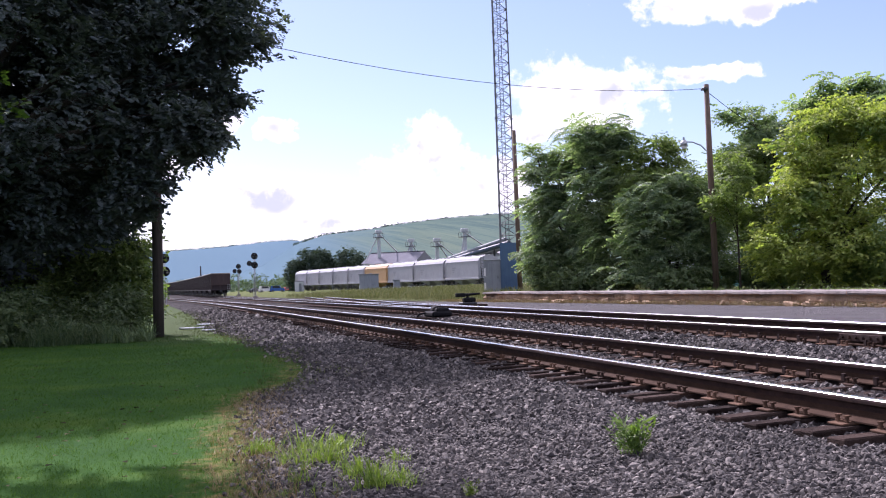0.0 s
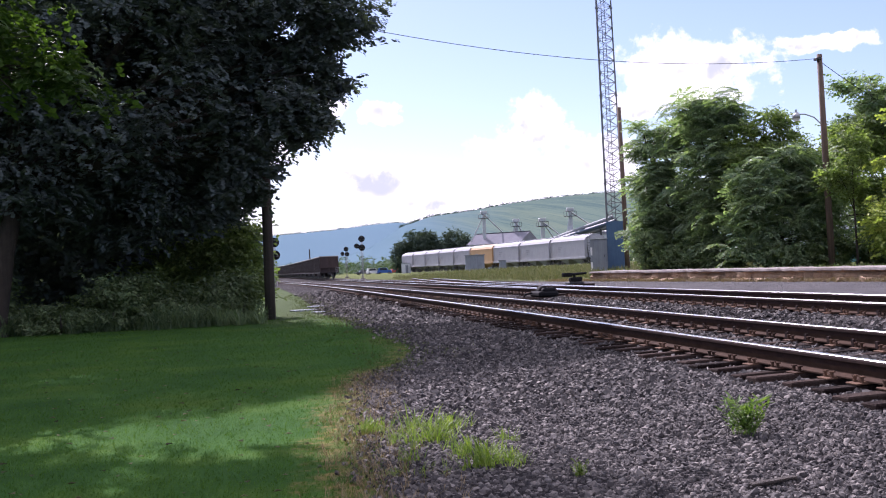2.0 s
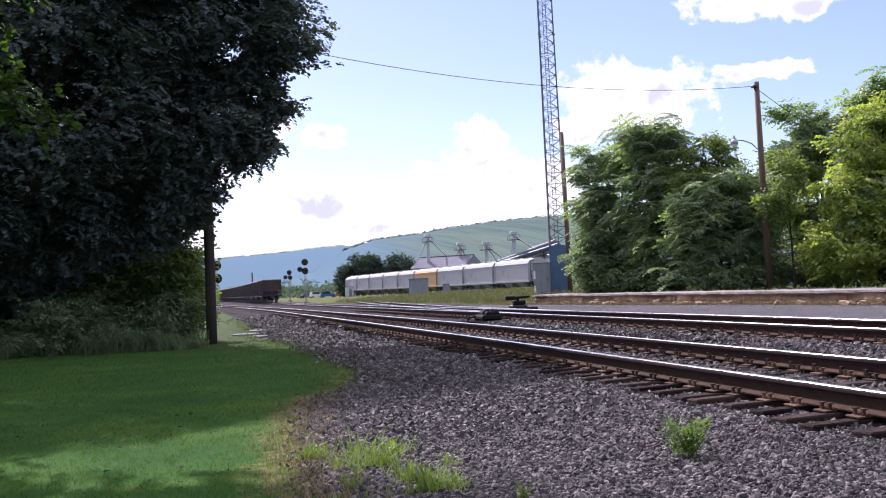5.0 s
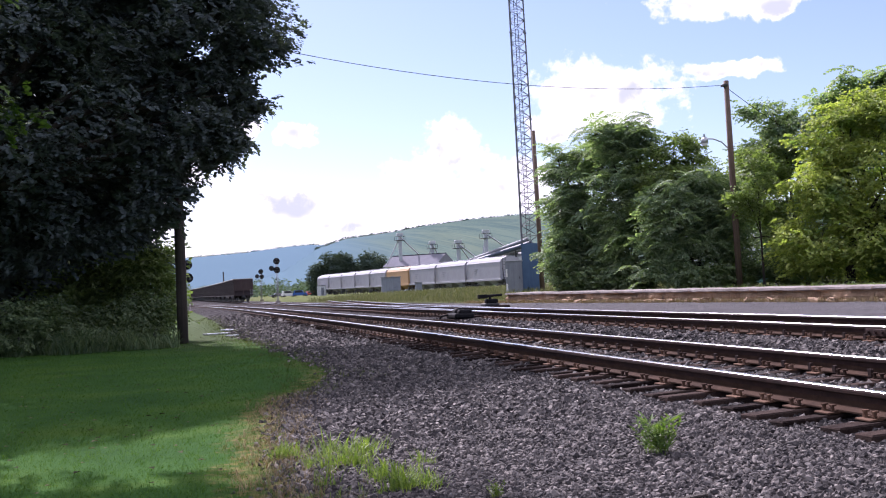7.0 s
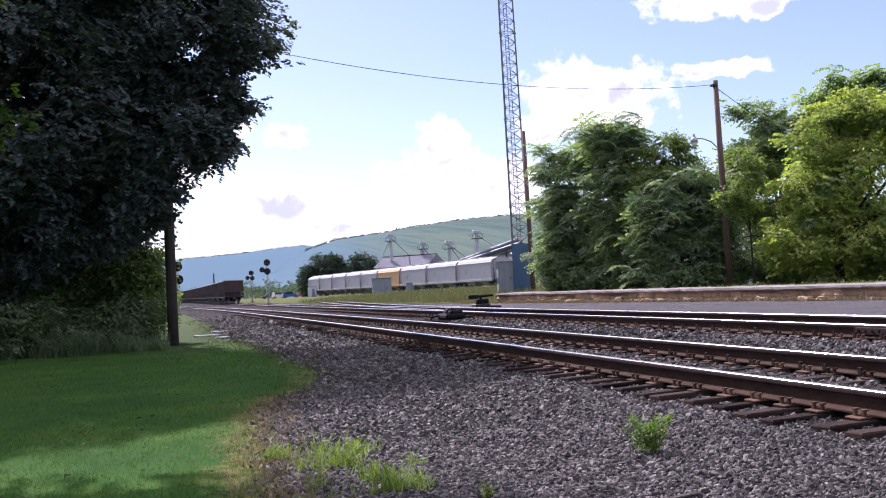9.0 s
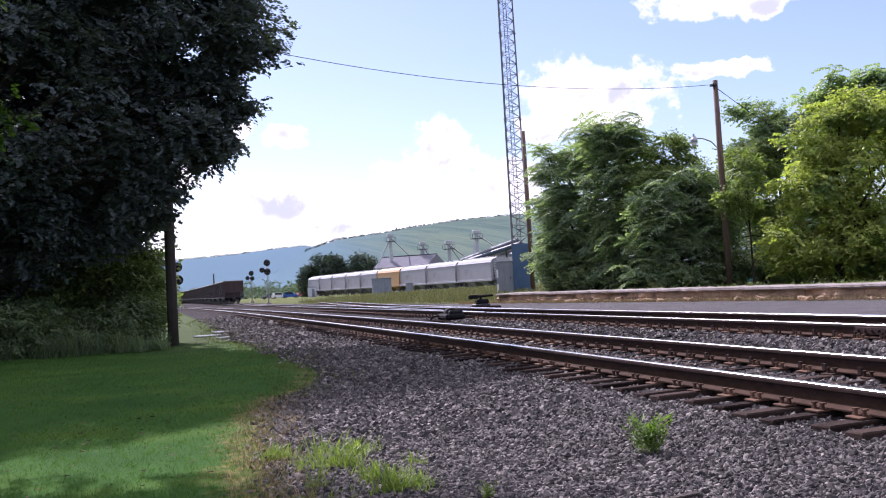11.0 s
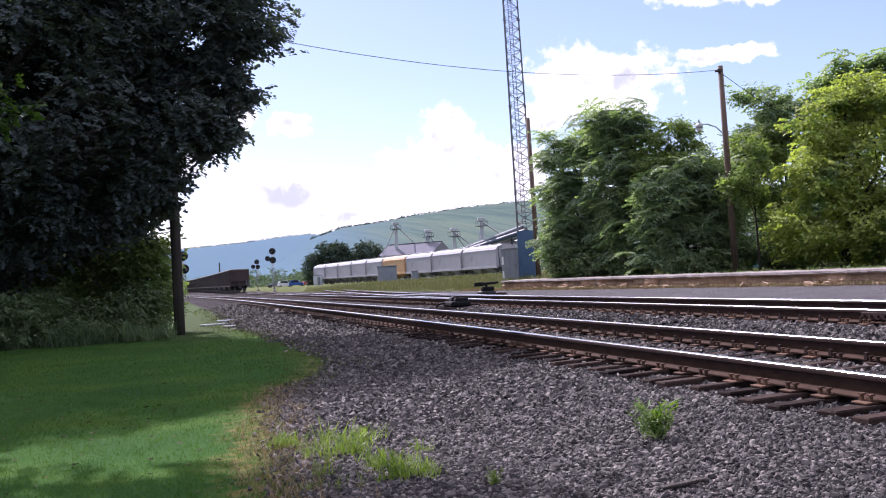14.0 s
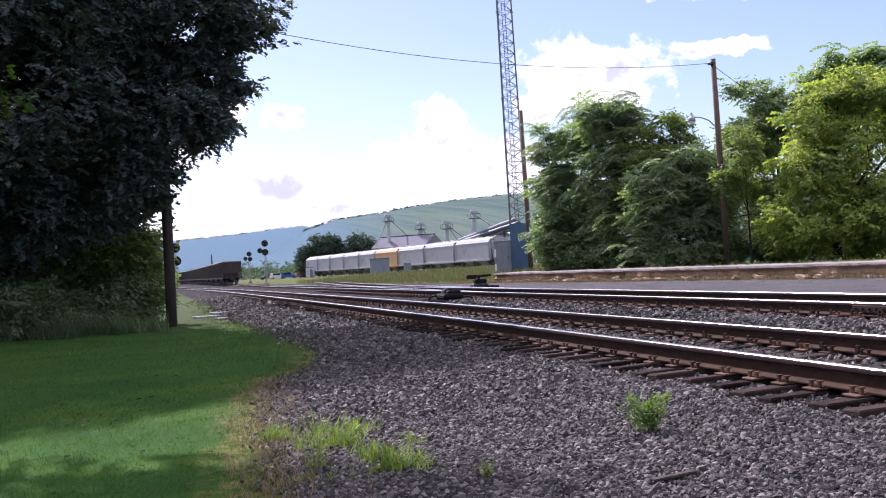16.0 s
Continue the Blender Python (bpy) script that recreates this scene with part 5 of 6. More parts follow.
def build_hopper(colour, label, L=12.5):
    top = empty("hopper_car", Matrix(), label, "freight car", "covered hopper cars")
    W = 3.1
    prof = [(-W / 2, 1.35), (W / 2, 1.35), (W / 2, 3.75), (W / 2 - 0.25, 4.15), (0.5, 4.45), (-0.5, 4.45), (-W / 2 + 0.25, 4.15), (-W / 2, 3.75)]
    part("body", prism(prof, -L / 2, L / 2), colour, top)
    for s in (-1, 1):
        part("side_sill", box((0.14, L + 0.5, 0.28), (s * W / 2, 0, 1.3), 0.02), colour, top)
        part("eave_rail", box((0.1, L + 0.1, 0.12), (s * (W / 2 - 0.02), 0, 3.72), 0.02), colour, top)
        for i in (-1, 1):
            part("corner_post", box((0.07, 0.16, 2.4), (s * (W / 2 + 0.02), i * (L / 2 - 0.1), 2.55), 0.01), colour, top)
        part("end_platform", box((W - 0.2, 0.55, 0.12), (0, s * (L / 2 + 0.25), 1.2), 0.01), M["steel_dark"], top)
        bm = tube([(-W / 2 + 0.2, s * (L / 2 + 0.42), 0.7), (-W / 2 + 0.2, s * (L / 2 + 0.42), 4.3)], 0.03, 6)
        tube([(-W / 2 + 0.65, s * (L / 2 + 0.42), 0.7), (-W / 2 + 0.65, s * (L / 2 + 0.42), 4.3)], 0.03, 6, bm)
        for k in range(10):
            tube([(-W / 2 + 0.2, s * (L / 2 + 0.42), 0.8 + k * 0.36), (-W / 2 + 0.65, s * (L / 2 + 0.42), 0.8 + k * 0.36)], 0.02, 5, bm)
        part("ladder", bm, M["steel_dark"], top)
        bm = bmesh.new()
        for dx in (-1.2, 1.2):
            tube([(dx, s * (L / 2), 2.9), (dx, s * (L / 2 + 0.45), 1.3)], 0.05, 6, bm)
        part("end_strut", bm, M["steel_dark"], top)
        part("coupler", box((0.28, 0.7, 0.28), (0, s * (L / 2 + 0.55), 0.85), 0.05), M["steel_dark"], top)
        truck(top, s * (L / 2 - 1.5))
    for dy in (-2.4, 2.4):
        bm = bmesh.new()
        t = [bm.verts.new((x * 1.4, dy + y * 2.2, 1.4)) for x, y in ((-1, -1), (1, -1), (1, 1), (-1, 1))]
        b = [bm.verts.new((x * 0.5, dy + y * 0.4, 0.45)) for x, y in ((-1, -1), (1, -1), (1, 1), (-1, 1))]
        for i in range(4):
            bm.faces.new((t[i], t[(i + 1) % 4], b[(i + 1) % 4], b[i]))
        bm.faces.new(b)
        part("discharge_bay", bm, colour, top)
    part("roof_walk", box((0.7, L, 0.05), (0, 0, 4.56), 0.01), M["galv"], top)
    for i in range(4):
        part("hatch", tube([(0, -4.0 + i * 2.66, 4.45), (0, -4.0 + i * 2.66, 4.54)], 0.38, 12), colour, top)
    # unreadable stencilled data as plain bars
    for w, z, y in ((1.6, 2.9, 2.6), (1.0, 2.6, 2.9), (0.8, 2.3, 3.0)):
        part("stencil_bar", box((0.012, w, 0.16), (-W / 2 - 0.012, y, z)), M["stencil"], top)
    return top


def build_hopper_row():
    """The row from its near end, with its shorter cars at the far end."""
    grey = build_hopper(M["hopper"], "pale grey covered hopper car on the yard track")
    orange = build_hopper(M["hopper_orange"], "orange covered hopper car among the grey ones")
    short = build_hopper(M["hopper"], "short pale grey covered hopper car on the yard track", 9.9)
    s = 59.4 - 2.3
    for i in range(9):
        first = (grey, None, None, orange, short)[i] if i < 5 else None
        kind, step = (orange, 13.3) if i == 3 else (grey, 13.3) if i < 4 else (short, 10.7)
        x, y, head = on_path(TRACK_HOP, s + step / 2)
        m = pose(x, y, float(land(x, y)) + 0.15, 0, 0, head)
        if first:
            first.matrix_basis = m
        else:
            copy_thing(kind, m)
        s += step


build_coal_train()
build_hopper_row()

# ---- buildings beyond the cars ----
def build_warehouse():
    top = empty("warehouse", pose(58.6, 251.8, 0.3, 0, 0, -40), "long grey warehouse with a low gable roof behind the freight cars", "warehouse")
    L, D, E, P = 13.6, 10.4, 6.0, 8.7
    part("wall", box((L, D, E), (0, 0, E / 2), 0.02), M["siding"], top)
    bm = bmesh.new()
    a = [bm.verts.new(p) for p in ((-L / 2 - 0.4, -D / 2 - 0.4, E), (L / 2 + 0.4, -D / 2 - 0.4, E), (L / 2 + 0.4, 0, P), (-L / 2 - 0.4, 0, P), (-L / 2 - 0.4, D / 2 + 0.4, E), (L / 2 + 0.4, D / 2 + 0.4, E))]
    for q in ((0, 1, 2, 3), (3, 2, 5, 4), (0, 3, 4), (1, 5, 2), (0, 4, 5, 1)):
        bm.faces.new([a[i] for i in q])
    part("roof", bm, M["roof_pale"], top)
    part("ridge_cap", box((L + 0.9, 0.5, 0.16), (0, 0, P), 0.02), M["steel_dark"], top)
    for i in range(6):
        part("wall_rib", box((0.12, 0.1, E), (-L / 2 + 1.2 + i * 2.2, -D / 2 - 0.03, E / 2)), M["roof"], top)


def build_elevator_leg(x, y, h, spouts):
    top = empty("elevator_leg", pose(x, y, 0.3), "grey steel grain elevator leg with spouts and a head platform", "grain elevator", "grain elevator legs")
    part("casing", box((0.75, 0.55, h), (0, 0, h / 2), 0.02), M["galv"], top)
    part("head", box((1.5, 1.0, 0.8), (0, 0, h + 0.1), 0.1), M["galv"], top)
    part("platform", box((2.3, 2.0, 0.12), (0, 0, h - 1.3), 0.01), M["steel_dark"], top)
    for dx in (-1.1, 1.1):
        for dy in (-0.95, 0.95):
            part("railing_post", tube([(dx, dy, h - 1.3), (dx, dy, h - 0.3)], 0.04, 5), M["steel_dark"], top)
        part("rail_bar", tube([(dx, -0.95, h - 0.3), (dx, 0.95, h - 0.3)], 0.04, 5), M["steel_dark"], top)
    part("rail_bar", tube([(-1.1, -0.95, h - 0.3), (1.1, -0.95, h - 0.3)], 0.04, 5), M["steel_dark"], top)
    for dx, dz in spouts:
        part("spout", tube([(0, -0.3, h - 0.4), (dx, -0.4, h + dz)], 0.16, 8), M["galv"], top)


def build_conveyor():
    top = empty("conveyor", pose(0, 0, 0), "dark tubular conveyors slanting up beside the elevator", "conveyor")
    for dz, dy, r in ((0.0, 0, 0.5), (0.9, 2.0, 0.42), (-1.0, 3.0, 0.42)):
        part("conveyor_tube", tube([(62.5, 219 + dy, 6.0 + dz * 0.4), (72.5, 209 + dy, 9.2 + dz)], r, 12), M["slate"] if dz == 0 else M["roof"], top)
    for x, y, h in ((65.0, 217, 6.2), (70.0, 212, 7.8)):
        part("support", tube([(x, y, 0.2), (x, y, h)], 0.2, 8), M["steel_dark"], top)


def build_silo():
    top = empty("grain_bin", pose(73.0, 216.0, 0.3), "pale round grain bin behind the conveyors", "grain bin")
    part("shell", tube([(0, 0, 0), (0, 0, 6.3)], 4.2, 28), M["siding"], top)
    part("roof", tube([(0, 0, 6.3), (0, 0, 8.4)], [4.4, 0.5], 28), M["galv"], top)


build_warehouse()
build_elevator_leg(54.1, 252.3, 13.6, [(-3.5, -7.0), (5.5, -6.0)])
build_elevator_leg(61.6, 250.5, 11.3, [(2.0, -4.0), (-1.5, -4.0)])
build_elevator_leg(60.3, 221.8, 10.1, [(4.5, -4.0), (3.0, -5.0)])
build_elevator_leg(66.1, 220.2, 12.0, [(4.0, -3.2), (-1.0, -5.0)])
build_conveyor()
build_silo()


def build_shed(x, y, size, label, mat):
    top = empty("shed", pose(x, y, float(land(x, y)), 0, 0, -10), label, "shed")
    w, d, h = size
    part("wall", box((w, d, h), (0, 0, h / 2), 0.02), mat, top)
    part("roof", box((w + 0.2, d + 0.2, 0.1), (0, 0, h + 0.05), 0.02), M["roof"], top)
    door = part("door", box((w * 0.3, 0.04, h * 0.8), (w * 0.1, -d / 2 - 0.02, h * 0.42), 0.01), M["greybox"], top)
    part("handle", box((0.05, 0.05, 0.15), (w * 0.2, -d / 2 - 0.06, h * 0.42)), M["steel_dark"], door)


build_shed(28.0, 137.5, (2.5, 2.0, 2.3), "low grey metal shed in the grass before the freight cars", M["greybox"])
build_shed(31.5, 136.6, (0.85, 0.8, 1.45), "small dark grey relay cabinet in the grass", M["greybox"])
build_shed(33.0, 240.0, (2.0, 2.0, 2.2), "small pale blue hut at the end of the hopper row", M["siding"])


def build_house():
    top = empty("house", pose(42.5, 73.0, 0.6, 0, 0, -30), "pale house seen through gaps between the trees", "house")
    part("wall", box((9, 7, 4.2), (0, 0, 2.1), 0.02), M["siding"], top)
    part("foundation", box((9.2, 7.2, 1.1), (0, 0, 0.4), 0.02), M["teal"], top)
    bm = prism([(-5, 4.2), (5, 4.2), (0, 6.6)], -4, 4)
    part("roof", bm, M["roof"], top)
    for dx in (-2.4, 1.6):
        win = part("window", box((1.0, 0.06, 1.3), (dx, -3.52, 2.5), 0.01), M["white"], top)
        part("pane", box((0.8, 0.04, 1.1), (dx, -3.56, 2.5)), M["glass"], win)


build_house()


def build_car(x, y, turn, paint, label, tall=False):
    top = empty("parked_car", pose(x, y, float(land(x, y)), 0, 0, turn), label, "car", "parked vehicles")
    h = 1.15 if tall else 0.85
    bm = prism([(-2.2, 0.35), (2.2, 0.35), (2.25, 0.7), (2.1, h), (-2.2, h), (-2.25, 0.6)], -0.88, 0.88)
    part("body", bm, paint, top)
    r = 1.95 if tall else 1.45
    cab = part("cabin", prism([(-1.9 if tall else -1.3, h), (1.2, h), (0.7, r), (-1.8 if tall else -0.9, r)], -0.78, 0.78), paint, top)
    part("side_window", prism([(-1.5 if tall else -1.0, h + 0.06), (0.95, h + 0.06), (0.58, r - 0.08), (-1.4 if tall else -0.75, r - 0.08)], -0.795, 0.795), M["glass"], cab)
    for dx in (-1.4, 1.4):
        for dy in (-0.8, 0.8):
            w = part("wheel", tube([(dx, dy - 0.1, 0.33), (dx, dy + 0.1, 0.33)], 0.33, 14), M["tyre"], top)
            part("rim", tube([(dx, dy - 0.105, 0.33), (dx, dy + 0.105, 0.33)], 0.2, 10), M["wheel"], w)


build_car(32.3, 334, 10, M["paint_dark"], "dark parked car at the far crossing")
build_car(35.2, 331, 5, M["paint_white"], "white parked van at the far crossing", True)
build_car(38.6, 330, -10, M["paint_blue"], "blue parked van at the far crossing", True)
build_car(42.1, 333, 15, M["paint_red"], "red parked car at the far crossing")
build_car(44.9, 329, 0, M["paint_white"], "white parked car at the far crossing")
farpole = tagged(part("utility_pole", tube([(14.6, 306, -0.2), (14.6, 306, 8.0)], [0.22, 0.18], 8), M["pole_dark"], None), "dark far utility pole beyond the train", "utility pole")


def build_ridge_trees(name, ridge, far, n, label, seed, first, last):
    """Crowns of the trees that stand out along a crest."""
    rng = np.random.default_rng(seed)
    a = rng.uniform(first, last, n)
    a = a[np.array([noise.noise((q * 2.2, seed, 0)) + 0.5 * noise.noise((q * 7.0, seed, 4)) for q in a]) > rng.uniform(-0.9, 0.45, n)]
    e = np.interp(a, [r[0] for r in ridge], [r[1] for r in ridge])
    r = far * rng.uniform(0.975, 1.0, len(a))
    z = far * np.tan(np.radians(e)) - 5.5 + rng.uniform(0, 1, len(a)) ** 1.4 * 6.5
    c = np.stack([r * np.sin(np.radians(a)), r * np.cos(np.radians(a)), z], -1)
    v, f = scatter("maple", c, rng.uniform(0, 6.3, len(a)), rng.uniform(-0.5, 0.8, len(a)), rng.uniform(7, 13, len(a)), rng)
    tagged(new(name, mesh_of(name, v, f, M["ridge"])), label, "trees", kind="stuff")


build_ridge_trees("ridge_trees", FAR_RIDGE, 3200, 3600, "trees along the crest of the far ridge", 3, -3, 8.2)
build_ridge_trees("ridge_trees", NEAR_RIDGE, 1700, 6500, "trees along the crest of the near hill", 5, 7.6, 23)


# ---- loose cover: grass, weeds, stones ----
def edge_x(y):
    return np.interp(y, [a for a, _ in LAWN_EDGE], [b for _, b in LAWN_EDGE])


def stuff(name, v, f, mat, label, category):
    tagged(new(name, mesh_of(name, v, f, mat)), label, category, kind="stuff")


def build_grass():
    rng = np.random.default_rng(41)
    n = 62000
    y = 5.5 + 29 * rng.uniform(0, 1, n) ** 1.5
    x = edge_x(y) + 0.1 - rng.uniform(0, 1, n) * (2.0 + 0.42 * y)
    c = np.stack([x, y, land(x, y) - 0.005], -1)
    v, f = scatter("blade", c, rng.uniform(0, 6.3, n), 0, rng.uniform(0.016, 0.037, n) * (1 + y / 40), rng, True)
    stuff("lawn_grass", v, f, M["grass"], "short mown green grass of the lawn", "grass")
    n = 1500
    y = rng.uniform(5.5, 14.5, n)
    x = edge_x(y) + rng.normal(0.02, 0.20, n)
    c = np.stack([x, y, land(x, y) - 0.005], -1)
    v, f = scatter("fine", c, rng.uniform(0, 6.3, n), 0, rng.uniform(0.03, 0.10, n), rng, True)
    stuff("dry_grass", v, f, M["straw"], "dry brown grass along the lawn edge", "grass")
    n = 3000
    x = rng.uniform(-15.0, 0.1, n)
    y = 31.3 + rng.uniform(0, 1, n) ** 0.8 * 2.6 + 0.6 * np.array([noise.noise((q * 0.9, 3.0, 1)) for q in x]) + 0.5 * np.array([noise.noise((q * 2.6, 5.0, 1)) for q in x])
    tall = 0.55 + 0.5 * np.array([noise.noise((p * 0.8, q * 0.5, 8)) for p, q in zip(x, y)])
    c = np.stack([x, y, land(x, y) - 0.01], -1)
    v, f = scatter("fine", c, rng.uniform(0, 6.3, n), 0, tall * rng.uniform(0.45, 1.15, n), rng, True)
    v2, f2 = scatter("herb", c[::5], rng.uniform(0, 6.3, len(c[::5])), 0, tall[::5] * rng.uniform(0.5, 1.2, len(c[::5])), rng, True)
    stuff("brush_grass", np.r_[v, v2], np.r_[f, f2 + len(v)], M["brush"], "tall shaded grass and weeds under the trees", "grass")
    n = 6400
    y = rng.uniform(14, 75, n)
    x = edge_x(y) + rng.normal(-0.05, 0.42, n)
    keep = np.array([noise.noise((p * 1.1, q * 0.8, 4)) for p, q in zip(x, y)]) > -0.05
    x, y = x[keep], y[keep]
    n = len(x)
    c = np.stack([x, y, land(x, y) - 0.005], -1)
    v, f = scatter("blade", c, rng.uniform(0, 6.3, n), 0, rng.uniform(0.04, 0.11, n), rng, True)
    stuff("verge_grass", v, f, M["verge"], "uneven green grass spreading into the ballast", "grass")
    n = 9000
    y = rng.uniform(60, 135, n)
    x = 16.5 + rng.uniform(0, 1, n) * (4 + 0.2 * y)
    c = np.stack([x, y, land(x, y) - 0.02], -1)
    v, f = scatter("blade", c, rng.uniform(0, 6.3, n), 0, rng.uniform(0.28, 0.75, n), rng, True)
    stuff("tall_grass", v, f, M["hay"], "tall pale yellow-green grass before the freight cars", "grass")
    n = 900
    y = rng.uniform(6, 54, n)
    x = plat_x(y) + 1.2 + rng.uniform(0, 2.5, n)
    c = np.stack([x, y, land(x, y) - 0.02], -1)
    v, f = scatter("blade", c, rng.uniform(0, 6.3, n), 0, rng.uniform(0.08, 0.25, n), rng, True)
    stuff("platform_weeds", v, f, M["leaf_shrub"], "green weeds growing on the platform's back", "grass")
    n = 3600
    y = 14 + 46 * rng.uniform(0, 1, n) ** 0.6
    x = plat_x(y) - np.abs(rng.normal(0, 0.35, n))
    c = np.stack([x, y, land(x, y) - 0.01], -1)
    v, f = scatter("blade", c, rng.uniform(0, 6.3, n), 0, rng.uniform(0.05, 0.2, n), rng, True)
    stuff("dry_weeds", v, f, M["straw"], "dry brown weeds along the foot of the platform", "grass")
    n = 5200
    a, d = rng.uniform(-6, 26, n), rng.uniform(420, 620, n)
    x, y = d * np.sin(np.radians(a)), d * np.cos(np.radians(a))
    top = 5.5 + 3.5 * np.array([noise.noise((p * 0.05, q * 0.02, 2)) for p, q in zip(x, y)]) + 2.0 * np.array([noise.noise((p * 0.16, q * 0.05, 5)) for p, q in zip(x, y)])
    c = np.stack([x, y, land(x, y) + np.maximum(1.0, top) * rng.uniform(0.1, 1, n)], -1)
    v, f = scatter("maple", c, rng.uniform(0, 6.3, n), rng.uniform(-0.5, 0.8, n), rng.uniform(5, 9, n), rng)
    stuff("far_woods", v, f, M["woods"], "green trees along the valley floor, haze in their colour", "trees")
    n = 260
    y = rng.uniform(6, 24, n)
    x = edge_x(y) - 0.3 - rng.uniform(0, 1, n) * (1.2 + 0.3 * y)
    leaf = np.array([(0, 0, 0), (0.45, 0.4, 0.15), (1.0, 0, 0.05), (0.45, -0.4, 0.2)])
    a, s = rng.uniform(0, 6.3, n), rng.uniform(0.035, 0.085, n)
    q = np.stack([np.cos(a)[:, None] * leaf[:, 0] - np.sin(a)[:, None] * leaf[:, 1], np.sin(a)[:, None] * leaf[:, 0] + np.cos(a)[:, None] * leaf[:, 1], np.ones((n, 1)) * leaf[:, 2]], -1)
    v = q * s[:, None, None] + np.stack([x, y, land(x, y) + 0.035], -1)[:, None]
    stuff("fallen_leaves", v.reshape(-1, 3), np.arange(n * 4).reshape(-1, 4), M["litter"], "scattered dry fallen leaves on the lawn", "leaves")


def weed(name, x, y, r, n, size, mat, label, seed):
    rng = np.random.default_rng(seed)
    c = np.stack([rng.normal(0, r, n), rng.normal(0, r, n), np.zeros(n)], -1)
    v, f = scatter("herb" if name == "weed_plant" else "fine", c, rng.uniform(0, 6.3, n), 0, rng.uniform(0.6, 1.15, n) * size, rng, True)
    ob = new(name, mesh_of(name, v, f, mat))
    ob.matrix_basis = pose(x, y, float(land(x, y)) - 0.01)
    tagged(ob, label, "weed", "weeds in the ballast")


build_grass()
tufts = random.Random(17)
for i in range(30):
    x, y = 0.82 + 0.85 * tufts.random(), 6.8 + 2.5 * tufts.random() ** 1.2
    weed("grass_tuft", x, y, tufts.uniform(0.03, 0.10), tufts.randint(6, 15), tufts.uniform(0.10, 0.22) * (1.15 if x > 1.2 else 0.8), M["weed"], "bright yellow-green grass tuft in the ballast edge", 200 + i)
weed("grass_tuft", 1.83, 8.15, 0.05, 12, 0.13, M["weed"], "small bright grass tuft among the stones", 220)
weed("weed_plant", 3.42, 7.25, 0.045, 9, 0.31, M["weed_green"], "bright green leafy weed growing between the stones", 221)
weed("weed_plant", 2.9, 4.82, 0.04, 3, 0.10, M["weed_green"], "small green weed growing between the stones", 222)
weed("weed_plant", 2.0, 6.6, 0.05, 4, 0.12, M["weed"], "small green weed growing between the stones", 223)


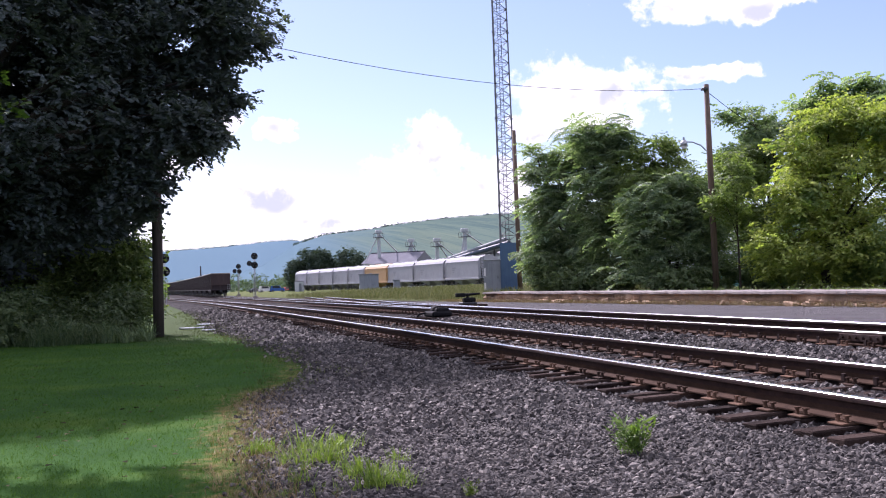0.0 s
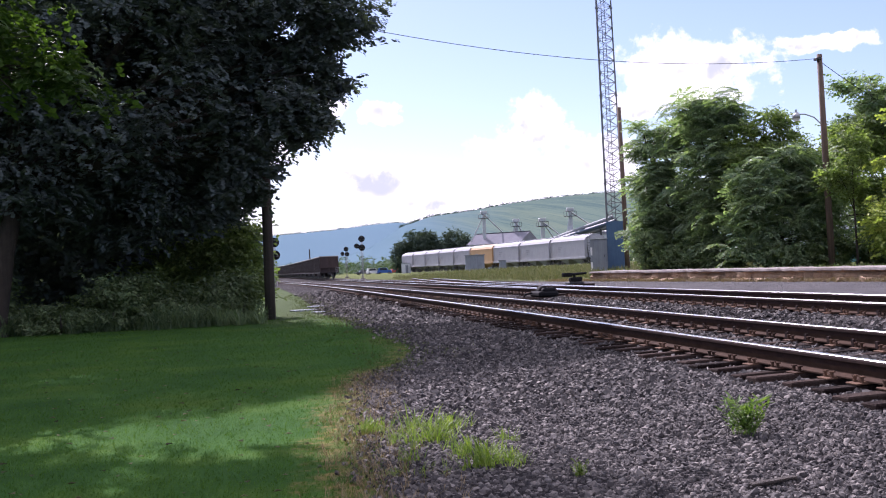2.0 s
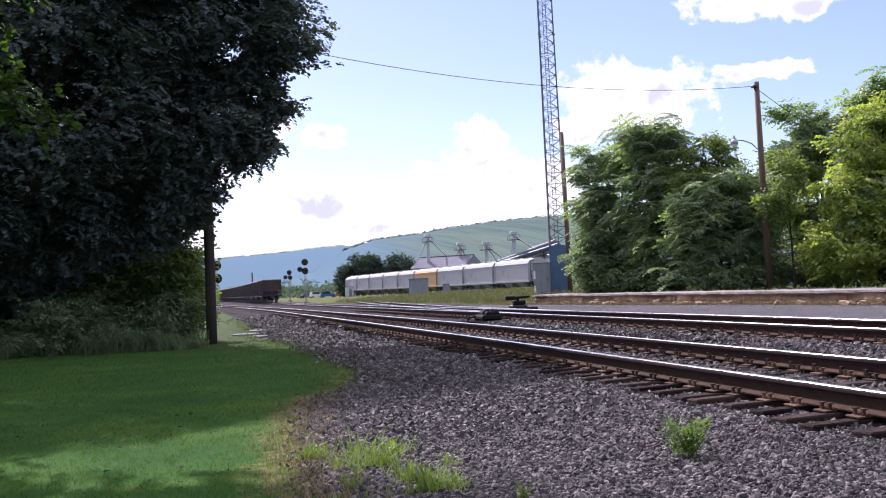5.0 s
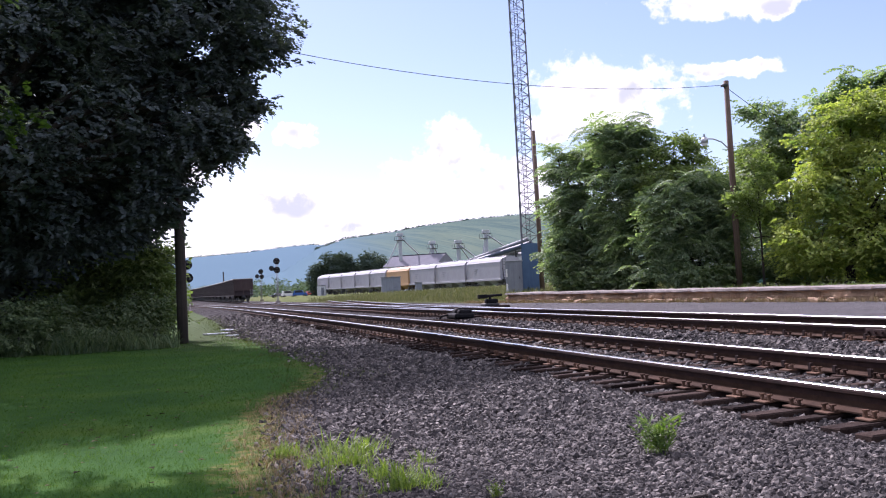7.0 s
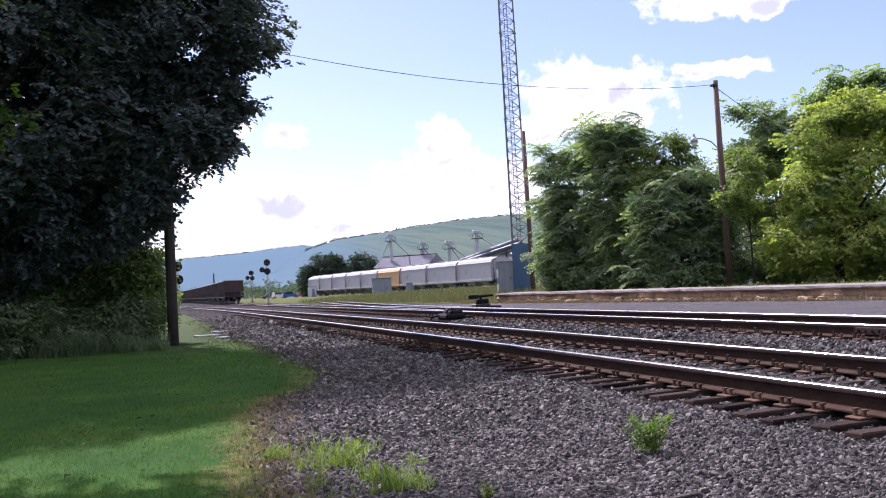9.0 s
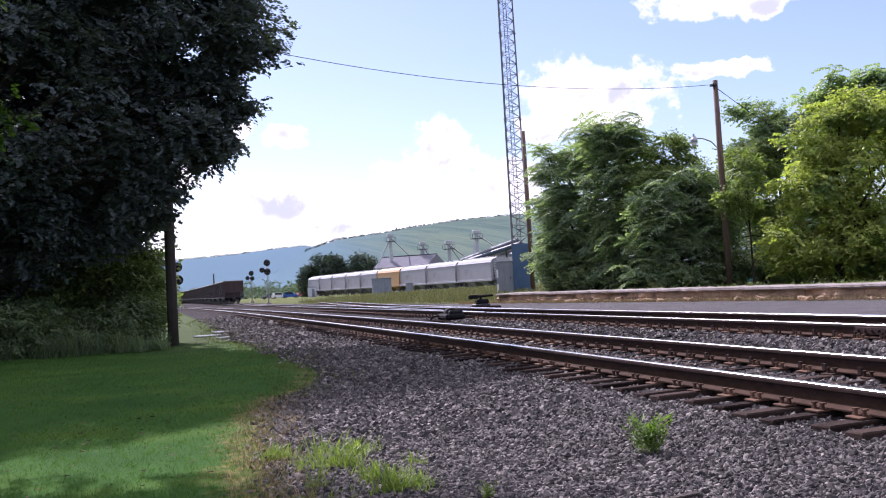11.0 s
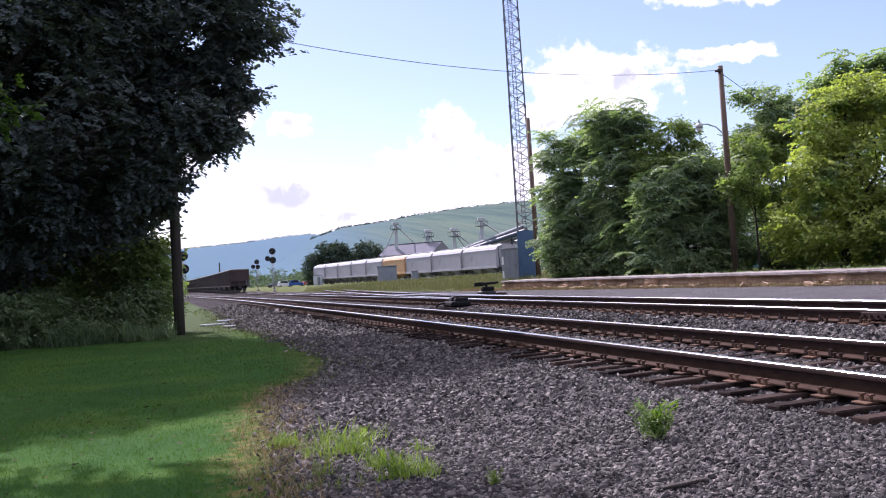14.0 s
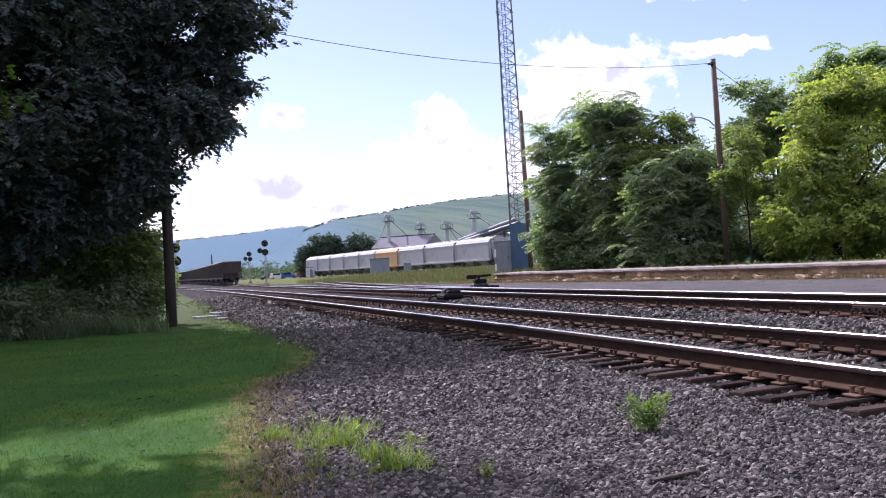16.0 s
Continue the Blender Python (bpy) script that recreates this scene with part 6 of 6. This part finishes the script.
def build_ballast():
    rng = np.random.default_rng(77)
    xs, ys, ss = [], [], []

    def field(x0, x1, y0, y1, per, size):
        n = int((x1 - x0) * (y1 - y0) * per)
        xs.append(rng.uniform(x0, x1, n)), ys.append(rng.uniform(y0, y1, n)), ss.append(size * rng.lognormal(0, 0.2, n))

    field(1.5, 4.9, 4.2, 5.6, 1200, 0.0162)
    field(1.4, 4.9, 45.0, 80.0, 22, 0.045)
    field(0.2, 4.9, 5.6, 9.5, 1280, 0.0164)
    field(0.4, 4.9, 9.5, 15.0, 720, 0.0178)
    field(0.8, 4.9, 15.0, 26.0, 240, 0.024)
    field(1.4, 4.9, 26.0, 45.0, 70, 0.030)
    field(4.9, 9.0, 6.5, 16.0, 400, 0.021)
    field(4.9, 12.6, 16.0, 34.0, 110, 0.026)
    field(9.0, 12.8, 9.0, 16.0, 220, 0.021)
    x, y, s = np.concatenate(xs), np.concatenate(ys), np.concatenate(ss)
    keep = x > edge_x(y) + rng.normal(0.05, 0.13, len(x))
    for rail in (5.1475, 6.6525, 9.1975, 10.7025):
        keep &= np.abs(x - rail) > 0.12
    x, y, s = x[keep], y[keep], s[keep]
    z = land(x, y) + s * rng.uniform(-0.1, 0.75, len(x)) * 0.7
    # rough lumps: an icosahedron squeezed and dented, with fewer corners farther off
    g = (1 + 5 ** 0.5) / 2
    ico = np.array([(-1, g, 0), (1, g, 0), (-1, -g, 0), (1, -g, 0), (0, -1, g), (0, 1, g), (0, -1, -g), (0, 1, -g), (g, 0, -1), (g, 0, 1), (-g, 0, -1), (-g, 0, 1)]) / 1.55
    ico_faces = np.array([(0, 11, 5), (0, 5, 1), (0, 1, 7), (0, 7, 10), (0, 10, 11), (1, 5, 9), (5, 11, 4), (11, 10, 2), (10, 7, 6), (7, 1, 8),
                          (3, 9, 4), (3, 4, 2), (3, 2, 6), (3, 6, 8), (3, 8, 9), (4, 9, 5), (2, 4, 11), (6, 2, 10), (8, 6, 7), (9, 8, 1)])
    cube = np.array([(a, b, c) for a in (-1, 1) for b in (-1, 1) for c in (-1, 1)], float)
    quad = np.array([(0, 1, 3, 2), (4, 6, 7, 5), (0, 4, 5, 1), (2, 3, 7, 6), (0, 2, 6, 4), (1, 5, 7, 3)])
    close = (y < 9.5) & (x < 4.9)
    for pick, lump, faces in ((close, ico, ico_faces), (~close, cube, quad)):
        lay_stones(rng, lump, faces, x[pick], y[pick], z[pick], s[pick])


def lay_stones(rng, lump, faces, x, y, z, s):
    n, corners = len(x), len(lump)
    v = lump[None] * rng.uniform(0.6, 1.3, (n, 1, 3)) * (1, 1, 0.72) + rng.normal(0, 0.19, (n, corners, 3))
    q = rng.normal(size=(n, 4))
    q /= np.linalg.norm(q, axis=1)[:, None]
    w, a, b, c = q.T
    R = np.stack([np.stack([1 - 2 * (b * b + c * c), 2 * (a * b - c * w), 2 * (a * c + b * w)], -1),
                  np.stack([2 * (a * b + c * w), 1 - 2 * (a * a + c * c), 2 * (b * c - a * w)], -1),
                  np.stack([2 * (a * c - b * w), 2 * (b * c + a * w), 1 - 2 * (a * a + b * b)], -1)], 1)
    v = np.einsum("nij,nkj->nki", R, v) * s[:, None, None] + np.stack([x, y, z], -1)[:, None]
    f = (np.arange(n)[:, None, None] * corners + faces).reshape(-1, faces.shape[1])
    stuff("ballast_stones", v.reshape(-1, 3), f, M["stone"], "loose grey crushed ballast stones", "gravel")


build_ballast()
for x, y, sx, sy in ((1.6, 40.5, 0.9, 0.5), (2.3, 44.0, 0.7, 0.5), (2.0, 37.5, 0.4, 0.3)):
    slab = part("stone_slab", box((sx, sy, 0.06), (0, 0, 0.03), 0.015), M["puddle"], None)
    slab.matrix_basis = pose(x, y, float(land(x, y)), 0, 0, 20)
    tagged(slab, "pale flat slab lying in the grass verge", "slab", "slabs in the verge")

plank = tagged(part("wood_scrap", box((0.30, 0.05, 0.02), (0, 0, 0.0), 0.006), M["bark"], None), "flat brown scrap of wood on the stones", "wood scrap")
plank.matrix_basis = pose(2.86, 5.75, float(land(2.86, 5.75)) + 0.035, 4, -3, 8)
